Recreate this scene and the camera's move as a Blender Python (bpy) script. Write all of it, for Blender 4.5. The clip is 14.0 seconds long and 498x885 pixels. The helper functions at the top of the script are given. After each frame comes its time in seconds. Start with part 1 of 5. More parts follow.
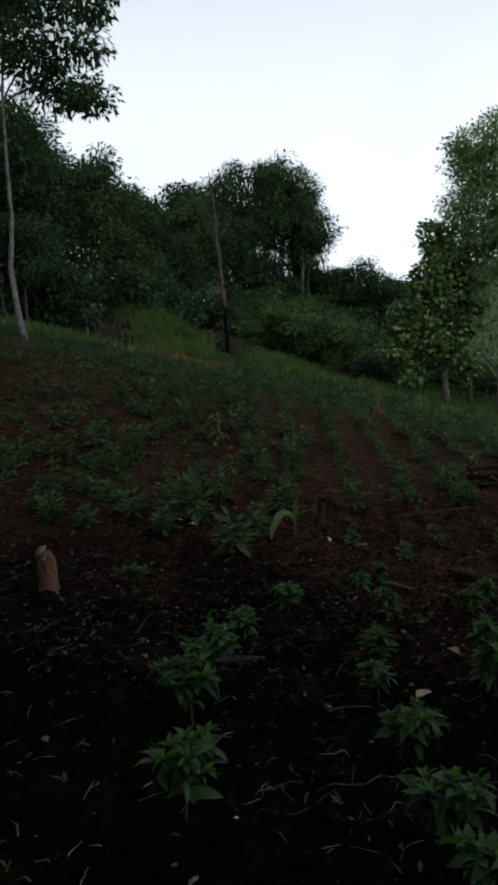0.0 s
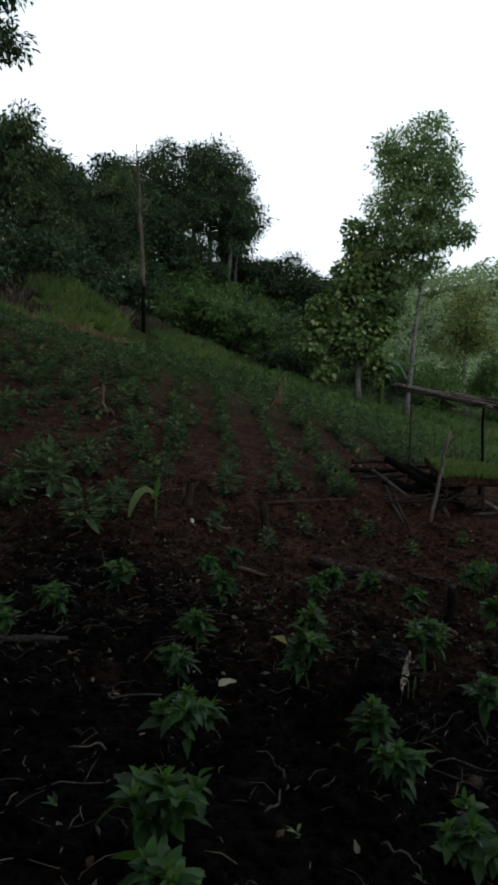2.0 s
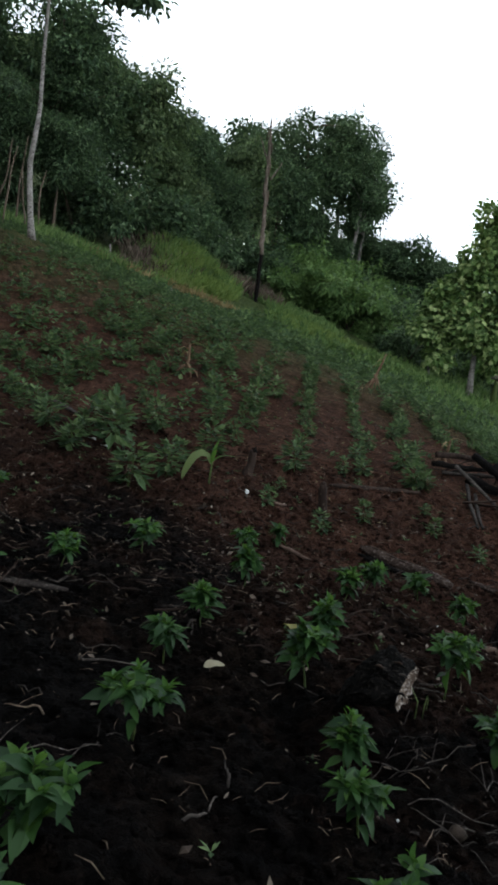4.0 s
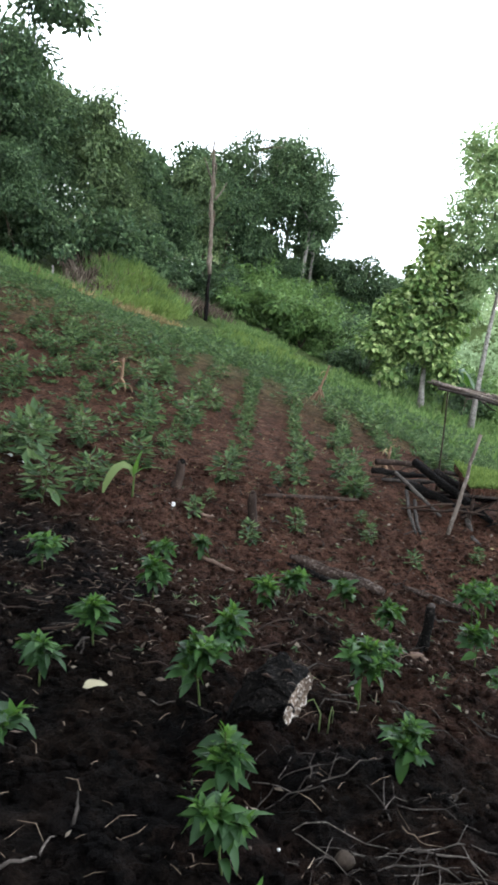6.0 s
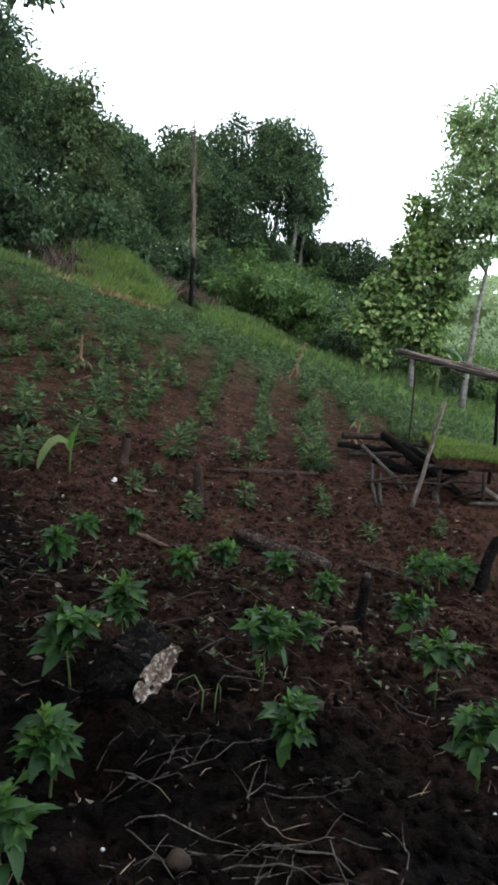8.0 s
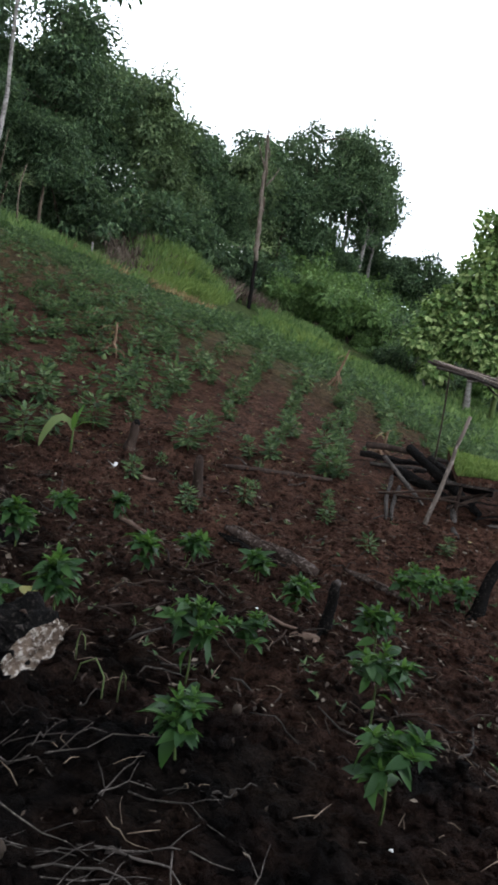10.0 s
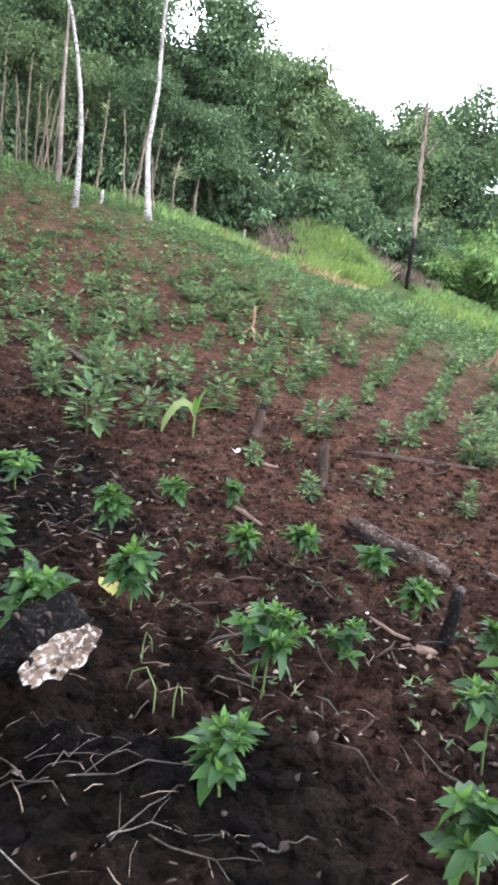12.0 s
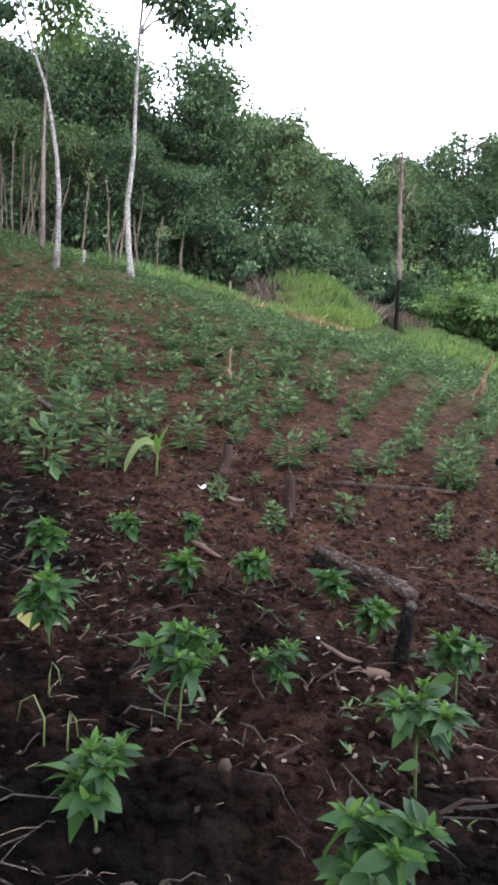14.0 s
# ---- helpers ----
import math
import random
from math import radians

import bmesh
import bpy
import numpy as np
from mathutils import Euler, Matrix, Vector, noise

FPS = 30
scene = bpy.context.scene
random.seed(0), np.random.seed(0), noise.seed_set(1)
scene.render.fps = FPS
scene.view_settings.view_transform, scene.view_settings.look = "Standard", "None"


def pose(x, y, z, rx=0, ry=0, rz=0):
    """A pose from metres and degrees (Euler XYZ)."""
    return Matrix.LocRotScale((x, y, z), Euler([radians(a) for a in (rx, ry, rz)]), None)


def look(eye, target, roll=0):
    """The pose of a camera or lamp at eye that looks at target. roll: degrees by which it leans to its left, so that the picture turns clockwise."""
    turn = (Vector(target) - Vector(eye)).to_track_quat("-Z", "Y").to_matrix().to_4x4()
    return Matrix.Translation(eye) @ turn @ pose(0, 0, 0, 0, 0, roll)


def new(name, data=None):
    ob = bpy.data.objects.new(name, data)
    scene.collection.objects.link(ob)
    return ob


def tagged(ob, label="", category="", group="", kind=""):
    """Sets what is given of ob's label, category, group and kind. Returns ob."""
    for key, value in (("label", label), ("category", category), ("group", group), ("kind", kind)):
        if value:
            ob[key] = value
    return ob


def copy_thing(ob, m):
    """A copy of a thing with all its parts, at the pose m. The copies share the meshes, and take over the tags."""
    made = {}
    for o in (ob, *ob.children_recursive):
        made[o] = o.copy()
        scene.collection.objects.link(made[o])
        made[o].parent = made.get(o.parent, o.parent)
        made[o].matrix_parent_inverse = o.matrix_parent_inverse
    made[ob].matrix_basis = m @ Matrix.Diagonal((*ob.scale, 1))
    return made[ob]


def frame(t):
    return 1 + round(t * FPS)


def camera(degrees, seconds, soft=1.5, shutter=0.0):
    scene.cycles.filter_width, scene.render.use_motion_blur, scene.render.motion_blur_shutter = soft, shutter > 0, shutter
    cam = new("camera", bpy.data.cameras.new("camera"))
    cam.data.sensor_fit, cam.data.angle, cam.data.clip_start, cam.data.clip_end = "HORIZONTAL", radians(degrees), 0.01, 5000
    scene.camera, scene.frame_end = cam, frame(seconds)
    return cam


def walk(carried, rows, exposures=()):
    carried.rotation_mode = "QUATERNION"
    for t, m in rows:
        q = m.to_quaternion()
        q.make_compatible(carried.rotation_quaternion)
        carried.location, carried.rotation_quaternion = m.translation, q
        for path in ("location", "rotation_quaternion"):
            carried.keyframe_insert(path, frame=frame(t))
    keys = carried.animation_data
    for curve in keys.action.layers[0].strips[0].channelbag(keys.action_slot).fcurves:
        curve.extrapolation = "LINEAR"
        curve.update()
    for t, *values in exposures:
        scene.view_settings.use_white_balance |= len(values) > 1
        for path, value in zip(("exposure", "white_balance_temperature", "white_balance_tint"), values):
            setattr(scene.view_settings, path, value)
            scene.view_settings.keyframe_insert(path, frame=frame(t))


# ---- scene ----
cam = camera(40.0, 14.0, soft=3.2)
PATH = [
    (0, (-0.122, 0.004, 1.506), (-0.123, 1.994, 1.305), -3.3),
    (0.5, (0.031, 0.359, 1.372), (0.202, 2.337, 1.132), 1.2),
    (1, (0.204, 0.248, 1.423), (0.493, 2.2, 1.097), -1.7),
    (1.5, (0.438, 0.307, 1.316), (0.824, 2.255, 1.074), 1.3),
    (2, (0.641, 0.411, 1.258), (0.859, 2.385, 1.026), 1.6),
    (2.5, (0.811, 0.555, 1.236), (1.213, 2.5, 0.997), 3.6),
    (3, (0.947, 0.727, 1.221), (1.114, 2.694, 0.895), 2.8),
    (3.2, (1.014, 0.756, 1.203), (1.083, 2.731, 0.898), 4.6),
    (5.3, (1.444, 1.043, 1.118), (1.265, 3.005, 0.774), 8.7),
    (5.5, (1.495, 1.104, 1.048), (1.357, 3.079, 0.762), 10.9),
    (6, (1.686, 1.149, 1.007), (1.693, 3.134, 0.764), 6.0),
    (6.5, (1.818, 1.25, 0.976), (1.693, 3.228, 0.701), 6.2),
    (7, (1.955, 1.436, 0.926), (1.843, 3.419, 0.694), 4.7),
    (7.5, (2.102, 1.441, 0.886), (2.052, 3.433, 0.71), 5.5),
    (7.7, (2.213, 1.491, 0.825), (2.218, 3.473, 0.555), 4.7),
    (9.8, (2.857, 1.835, 0.684), (2.723, 3.812, 0.412), 8.2),
    (10, (2.955, 1.831, 0.677), (2.786, 3.806, 0.411), 9.2),
    (10.5, (3.123, 1.951, 0.645), (2.784, 3.905, 0.388), 8.8),
    (11, (3.202, 2.024, 0.651), (2.617, 3.916, 0.368), 8.4),
    (11.5, (3.222, 2.243, 0.62), (2.604, 4.129, 0.372), 8.9),
    (12, (3.258, 2.381, 0.643), (2.639, 4.247, 0.274), 7.0),
    (12.5, (3.318, 2.429, 0.601), (2.715, 4.301, 0.239), 8.0),
    (13, (3.493, 2.467, 0.574), (3.005, 4.382, 0.266), 9.4),
    (13.5, (3.596, 2.577, 0.516), (2.946, 4.46, 0.349), 5.8),
    (14, (3.669, 2.67, 0.446), (3.005, 4.544, 0.231), 3.3),
]
walk(cam, [(t, look(eye, target, roll)) for t, eye, target, roll in PATH],
     exposures=[(t, stops, 6150 - 35 * max(0.0, min(2.5, t - 10)), (8 if t < 4 else 11 if t < 8 else 13) + 3.0 * max(0.0, min(2.5, t - 10))) for t, stops in (
         (0.0, -2.15), (0.4, -1.12), (0.8, -1.35), (1.2, -1.15), (1.6, -1.25), (2.0, -1.85), (2.4, -1.55), (2.8, -1.70), (3.2, -1.72),
         (5.3, 1.02), (6.0, 0.60), (6.5, -0.23), (7.1, 0.03), (7.7, -0.05), (9.8, -0.18), (10.4, 0.12), (11.0, 0.84),
         (11.6, 1.44), (12.0, 1.72), (12.6, 2.02), (13.0, 1.92), (13.4, 1.32), (14.0, 0.97))])

# ---- sky and sun: a bright, thinly clouded evening sky, the sun low behind the ridge ----
SUN_ELEVATION, SUN_AZIMUTH = 17.0, 250.0     # degrees; azimuth clockwise from +y
world = bpy.data.worlds.new("sky")
scene.world = world
world.use_nodes = True
wn = world.node_tree.nodes
wl = world.node_tree.links
sky = wn.new("ShaderNodeTexSky")
sky.sky_type, sky.sun_disc = "NISHITA", False
sky.sun_elevation, sky.sun_rotation = radians(SUN_ELEVATION), radians(SUN_AZIMUTH)
sky.air_density, sky.dust_density = 1.0, 2.0
cloud_noise = wn.new("ShaderNodeTexNoise")
cloud_noise.inputs["Scale"].default_value, cloud_noise.inputs["Detail"].default_value = 1.6, 5.0
cloud_range = wn.new("ShaderNodeMapRange")
for key, value in (("From Min", 0.3), ("From Max", 0.62), ("To Min", 0.72), ("To Max", 0.97)):
    cloud_range.inputs[key].default_value = value
cloud_mix = wn.new("ShaderNodeMix")
cloud_mix.data_type = "RGBA"
cloud_mix.inputs[7].default_value = (13.0, 13.6, 14.4, 1.0)
# thin cloud is brightest low over the hills, as under a low sun
sky_parts = wn.new("ShaderNodeSeparateXYZ")
low_sky = wn.new("ShaderNodeMapRange")
low_sky.interpolation_type = "SMOOTHSTEP"
for key, value in (("From Min", 0.05), ("From Max", 0.95), ("To Min", 3.5), ("To Max", 1.0)):
    low_sky.inputs[key].default_value = value
sky_gain = wn.new("ShaderNodeVectorMath")
sky_gain.operation = "SCALE"
sky_coord = wn.new("ShaderNodeTexCoord")
wl.new(sky_coord.outputs["Generated"], cloud_noise.inputs["Vector"])
wl.new(cloud_noise.outputs["Fac"], cloud_range.inputs["Value"])
wl.new(cloud_range.outputs["Result"], cloud_mix.inputs[0])
wl.new(sky.outputs["Color"], cloud_mix.inputs[6])
wl.new(sky_coord.outputs["Generated"], sky_parts.inputs[0])
wl.new(sky_parts.outputs["Z"], low_sky.inputs["Value"])
wl.new(cloud_mix.outputs[2], sky_gain.inputs[0])
wl.new(low_sky.outputs["Result"], sky_gain.inputs["Scale"])
wl.new(sky_gain.outputs["Vector"], wn["Background"].inputs["Color"])
wn["Background"].inputs["Strength"].default_value = 0.12

sun = new("sun", bpy.data.lights.new("sun", "SUN"))
sun.data.energy, sun.data.angle, sun.data.color = 3.0, radians(3.0), (1.0, 0.86, 0.66)
_a, _e = radians(SUN_AZIMUTH), radians(SUN_ELEVATION)
sun.matrix_world = look((0, 0, 60), Vector((0, 0, 60)) - Vector((math.sin(_a) * math.cos(_e), math.cos(_a) * math.cos(_e), math.sin(_e))))


# ---- materials ----
def link(nt, a, b):
    nt.links.new(a, b)


def ramp_of(nt, source, stops):
    node = nt.nodes.new("ShaderNodeValToRGB")
    el = node.color_ramp.elements
    while len(el) < len(stops):
        el.new(0.5)
    for e, (at, c) in zip(el, stops):
        e.position, e.color = at, (*c, 1.0)
    link(nt, source, node.inputs["Fac"])
    return node.outputs["Color"]


def noise_of(nt, coord, scale, detail=5.0, rough=0.55):
    node = nt.nodes.new("ShaderNodeTexNoise")
    node.inputs["Scale"].default_value, node.inputs["Detail"].default_value = scale, detail
    node.inputs["Roughness"].default_value = rough
    link(nt, coord, node.inputs["Vector"])
    return node.outputs["Fac"]


def mixed(nt, fac, a, b, mode="MIX"):
    node = nt.nodes.new("ShaderNodeMix")
    node.data_type, node.blend_type = "RGBA", mode
    for sock, v in ((0, fac), (6, a), (7, b)):
        if isinstance(v, bpy.types.NodeSocket):
            link(nt, v, node.inputs[sock])
        elif sock == 0:
            node.inputs[0].default_value = v
        else:
            node.inputs[sock].default_value = (*v, 1.0)
    return node.outputs[2]


def ranged(nt, source, a, b, c, d):
    node = nt.nodes.new("ShaderNodeMapRange")
    node.clamp = True
    for key, v in (("From Min", a), ("From Max", b), ("To Min", c), ("To Max", d)):
        node.inputs[key].default_value = v
    link(nt, source, node.inputs["Value"])
    return node.outputs["Result"]


def bumped(nt, height, strength, distance):
    node = nt.nodes.new("ShaderNodeBump")
    node.inputs["Strength"].default_value, node.inputs["Distance"].default_value = strength, distance
    link(nt, height, node.inputs["Height"])
    return node.outputs["Normal"]


def stretched(nt, coord, scale):
    node = nt.nodes.new("ShaderNodeMapping")
    node.inputs["Scale"].default_value = scale
    link(nt, coord, node.inputs["Vector"])
    return node.outputs["Vector"]


def surface(name, dark, light, spot, scale=6.0, rough=0.85, bump=0.5, depth=0.01, along=(1, 1, 1), vary=0.25, spots=(0.55, 0.7)):
    """A rough natural surface: two tones in broad patches, spots of a third, fine relief."""
    m = bpy.data.materials.new(name)
    m.use_nodes = True
    nt = m.node_tree
    coord = stretched(nt, nt.nodes.new("ShaderNodeTexCoord").outputs["Object"], along)
    base = ramp_of(nt, noise_of(nt, coord, scale), [(0.32, dark), (0.68, light)])
    fine = noise_of(nt, coord, scale * 5.3, 6.0, 0.65)
    col = mixed(nt, ranged(nt, fine, *spots, 0.0, 1.0), base, spot)
    info = nt.nodes.new("ShaderNodeObjectInfo")
    hsv = nt.nodes.new("ShaderNodeHueSaturation")
    link(nt, ranged(nt, info.outputs["Random"], 0, 1, 1 - vary, 1 + vary), hsv.inputs["Value"])
    link(nt, col, hsv.inputs["Color"])
    bsdf = nt.nodes["Principled BSDF"]
    link(nt, hsv.outputs["Color"], bsdf.inputs["Base Color"])
    bsdf.inputs["Roughness"].default_value = rough
    bsdf.inputs["Specular IOR Level"].default_value = 0.08
    link(nt, bumped(nt, fine, bump, depth), bsdf.inputs["Normal"])
    return m


def foliage(name, tones, through_tone, rough=0.5, share=0.3, island=True, vary=0.3, gloss=0.13):
    """Leaf blades: tones differ from leaf to leaf, light shines through them a little."""
    m = bpy.data.materials.new(name)
    m.use_nodes = True
    nt = m.node_tree
    if island:
        pick = nt.nodes.new("ShaderNodeNewGeometry").outputs["Random Per Island"]
    else:
        pick = nt.nodes.new("ShaderNodeObjectInfo").outputs["Random"]
    n = len(tones)
    col = ramp_of(nt, pick, [(i / max(1, n - 1), c) for i, c in enumerate(tones)])
    coord = nt.nodes.new("ShaderNodeTexCoord").outputs["Object"]
    broad = noise_of(nt, coord, 0.9, 3.0)
    fine = noise_of(nt, coord, 38.0, 4.0)
    hsv = nt.nodes.new("ShaderNodeHueSaturation")
    link(nt, ranged(nt, broad, 0.3, 0.7, 1 - vary, 1 + vary), hsv.inputs["Value"])
    link(nt, mixed(nt, ranged(nt, fine, 0.55, 0.8, 0.0, 0.35), col, tuple(0.6 * c for c in tones[0])), hsv.inputs["Color"])
    bsdf = nt.nodes["Principled BSDF"]
    link(nt, hsv.outputs["Color"], bsdf.inputs["Base Color"])
    bsdf.inputs["Roughness"].default_value = rough
    bsdf.inputs["Specular IOR Level"].default_value = gloss
    link(nt, bumped(nt, fine, 0.25, 0.004), bsdf.inputs["Normal"])
    glow = nt.nodes.new("ShaderNodeBsdfTranslucent")
    glow.inputs["Color"].default_value = (*through_tone, 1.0)
    mix = nt.nodes.new("ShaderNodeMixShader")
    mix.inputs[0].default_value = share
    link(nt, bsdf.outputs[0], mix.inputs[1])
    link(nt, glow.outputs[0], mix.inputs[2])
    link(nt, mix.outputs[0], nt.nodes["Material Output"].inputs["Surface"])
    return m


def soil_material(name="soil", loose=False):
    """Damp tilled earth: black humus and ash by the path, red-brown further in, weeds and moss past the field."""
    m = bpy.data.materials.new(name)
    m.use_nodes = True
    nt = m.node_tree
    geo = nt.nodes.new("ShaderNodeNewGeometry").outputs["Position"]
    xyz = nt.nodes.new("ShaderNodeSeparateXYZ")
    link(nt, geo, xyz.inputs[0])
    patch = noise_of(nt, geo, 0.75, 6.0, 0.6)
    mid = noise_of(nt, geo, 4.2, 8.0, 0.68)
    fine = noise_of(nt, geo, 17.0, 9.0, 0.72)
    grain = noise_of(nt, geo, 120.0, 3.0, 0.6)
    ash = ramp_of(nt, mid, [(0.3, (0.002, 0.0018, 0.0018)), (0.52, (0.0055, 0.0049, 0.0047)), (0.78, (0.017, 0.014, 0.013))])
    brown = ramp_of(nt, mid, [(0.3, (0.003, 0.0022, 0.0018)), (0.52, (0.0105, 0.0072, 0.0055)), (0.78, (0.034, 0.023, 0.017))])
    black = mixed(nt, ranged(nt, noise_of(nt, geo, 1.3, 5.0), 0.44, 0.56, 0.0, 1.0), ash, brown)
    red = ramp_of(nt, mid, [(0.26, (0.019, 0.0102, 0.0072)), (0.5, (0.09, 0.045, 0.030)), (0.78, (0.19, 0.10, 0.067))])
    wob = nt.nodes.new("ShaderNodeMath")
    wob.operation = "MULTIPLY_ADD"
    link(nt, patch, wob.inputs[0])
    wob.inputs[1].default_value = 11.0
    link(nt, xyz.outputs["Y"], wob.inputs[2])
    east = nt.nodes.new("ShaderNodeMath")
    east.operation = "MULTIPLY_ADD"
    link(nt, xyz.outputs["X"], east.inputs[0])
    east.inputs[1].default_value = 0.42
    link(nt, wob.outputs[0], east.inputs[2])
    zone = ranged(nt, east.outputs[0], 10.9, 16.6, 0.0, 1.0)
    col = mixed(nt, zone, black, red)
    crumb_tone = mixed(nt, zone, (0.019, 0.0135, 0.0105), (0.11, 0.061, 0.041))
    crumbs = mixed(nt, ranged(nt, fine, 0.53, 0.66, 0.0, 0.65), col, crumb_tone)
    # shade in the hollows, put into the colour from the relief noise
    pit_shade = mixed(nt, ranged(nt, fine, 0.38, 0.48, 0.75, 0.0), crumbs, (0.0028, 0.0021, 0.0018))
    flecks = mixed(nt, ranged(nt, grain, 0.66, 0.76, 0.0, 0.3), pit_shade, (0.12, 0.092, 0.073))
    # charcoal round the burnt log, plus its hollow's shade put into the colour
    away = nt.nodes.new("ShaderNodeVectorMath")
    away.operation = "DISTANCE"
    link(nt, geo, away.inputs[0])
    away.inputs[1].default_value = (1.9, 4.25, -0.8)
    ragged = nt.nodes.new("ShaderNodeMath")
    ragged.operation = "MULTIPLY_ADD"
    link(nt, noise_of(nt, geo, 3.0, 6.0), ragged.inputs[0])
    ragged.inputs[1].default_value = 0.9
    link(nt, away.outputs["Value"], ragged.inputs[2])
    flecks = mixed(nt, ranged(nt, ragged.outputs[0], 0.75, 1.15, 0.42, 0.0), flecks, (0.0022, 0.002, 0.002))
    weeds = ramp_of(nt, mid, [(0.3, (0.035, 0.062, 0.022)), (0.7, (0.09, 0.135, 0.042))])
    wob2 = nt.nodes.new("ShaderNodeMath")
    wob2.operation = "MULTIPLY_ADD"
    link(nt, patch, wob2.inputs[0])
    wob2.inputs[1].default_value = 7.0
    link(nt, xyz.outputs["Y"], wob2.inputs[2])
    out = mixed(nt, ranged(nt, wob2.outputs[0], 18.0, 26.0, 0.0, 0.85), flecks, weeds)
    tone = nt.nodes.new("ShaderNodeHueSaturation")
    if loose:
        pick = nt.nodes.new("ShaderNodeNewGeometry").outputs["Random Per Island"]
        link(nt, ranged(nt, pick, 0.0, 1.0, 0.35, 1.1), tone.inputs["Value"])
    else:
        link(nt, ranged(nt, noise_of(nt, geo, 62.0, 4.0, 0.6), 0.36, 0.64, 0.55, 1.4), tone.inputs["Value"])
    link(nt, out, tone.inputs["Color"])
    bsdf = nt.nodes["Principled BSDF"]
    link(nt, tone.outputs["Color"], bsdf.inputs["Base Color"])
    bsdf.inputs["Roughness"].default_value = 0.9
    bsdf.inputs["Specular IOR Level"].default_value = 0.03
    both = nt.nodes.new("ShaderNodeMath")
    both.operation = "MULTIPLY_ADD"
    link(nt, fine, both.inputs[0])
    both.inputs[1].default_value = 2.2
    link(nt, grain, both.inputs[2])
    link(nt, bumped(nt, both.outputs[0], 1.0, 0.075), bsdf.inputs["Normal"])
    return m


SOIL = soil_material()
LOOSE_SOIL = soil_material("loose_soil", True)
CROP = foliage("crop_leaf", [(0.008, 0.018, 0.010), (0.030, 0.060, 0.026), (0.066, 0.110, 0.045), (0.13, 0.18, 0.072)], (0.12, 0.19, 0.065), 0.45, 0.28)
CROP_ONE = foliage("crop_leaf_single", [(0.010, 0.027, 0.010), (0.024, 0.059, 0.019), (0.045, 0.103, 0.025)], (0.08, 0.18, 0.025), 0.5, 0.25, island=False, gloss=0.15)
CROP_TOP = foliage("crop_shoot", [(0.032, 0.080, 0.018), (0.078, 0.155, 0.032)], (0.11, 0.22, 0.032), 0.5, 0.35, island=False, gloss=0.12)
BUFF_LEAF = foliage("buff_leaf", [(0.24, 0.215, 0.13), (0.33, 0.30, 0.20)], (0.25, 0.22, 0.12), 0.7, 0.15, island=False)
PALE_LEAF = foliage("pale_leaf", [(0.10, 0.15, 0.055), (0.18, 0.225, 0.09)], (0.18, 0.24, 0.08), 0.5, 0.3)
YELLOW_LEAF = foliage("yellow_leaf", [(0.20, 0.19, 0.05), (0.28, 0.26, 0.09)], (0.32, 0.3, 0.06), 0.5, 0.3, island=False)
DRY_LEAF = foliage("dry_leaf", [(0.022, 0.016, 0.012), (0.07, 0.052, 0.039), (0.19, 0.158, 0.122)], (0.2, 0.14, 0.08), 0.8, 0.12)
STEM = surface("green_stem", (0.035, 0.055, 0.018), (0.07, 0.10, 0.03), (0.10, 0.06, 0.03), 14.0, 0.6, 0.2, 0.003)
STRAW = surface("straw", (0.06, 0.042, 0.031), (0.19, 0.145, 0.105), (0.035, 0.025, 0.018), 20.0, 0.9, 0.3, 0.003, vary=0.4)
TWIG = surface("weathered_twig", (0.017, 0.014, 0.012), (0.06, 0.051, 0.044), (0.14, 0.122, 0.107), 11.0, 0.9, 0.6, 0.004, vary=0.35)
GREY_WOOD = surface("grey_wood", (0.06, 0.048, 0.04), (0.17, 0.14, 0.115), (0.30, 0.26, 0.22), 5.0, 0.9, 0.8, 0.008, (1, 1, 0.25), 0.3)
# Pale spots: grey flecks and glints of the crust, put into the colour.
CHARRED = surface("charred_wood", (0.0022, 0.002, 0.0018), (0.006, 0.005, 0.0044), (0.06, 0.05, 0.042), 9.0, 0.95, 1.0, 0.03, vary=0.2, spots=(0.55, 0.75))
PINK_WOOD = surface("fresh_wood", (0.075, 0.047, 0.034), (0.17, 0.118, 0.088), (0.05, 0.028, 0.02), 8.0, 0.8, 0.5, 0.005)
ROTTEN = surface("rotten_white_wood", (0.035, 0.024, 0.017), (0.13, 0.098, 0.072), (0.33, 0.30, 0.262), 7.0, 0.9, 0.9, 0.015, spots=(0.5, 0.63))
STUMP_WOOD = surface("split_stump_wood", (0.04, 0.022, 0.015), (0.13, 0.066, 0.042), (0.28, 0.19, 0.13), 6.0, 0.9, 0.9, 0.01, (1, 1, 0.3))
RED_WOOD = surface("red_brown_wood", (0.08, 0.05, 0.032), (0.19, 0.12, 0.075), (0.3, 0.21, 0.145), 6.0, 0.85, 0.8, 0.008, (1, 1, 0.3))
STONE = surface("field_stone", (0.028, 0.021, 0.016), (0.065, 0.05, 0.037), (0.02, 0.015, 0.012), 14.0, 0.8, 0.4, 0.006)
WHITE_BIT = surface("bleached_litter", (0.5, 0.48, 0.45), (0.68, 0.67, 0.64), (0.3, 0.27, 0.22), 15.0, 0.7, 0.3, 0.003)
WHITE_BARK = surface("white_bark", (0.11, 0.10, 0.087), (0.28, 0.265, 0.24), (0.04, 0.034, 0.028), 3.2, 0.85, 0.7, 0.01, (1, 1, 1.6), 0.1, (0.5, 0.62))
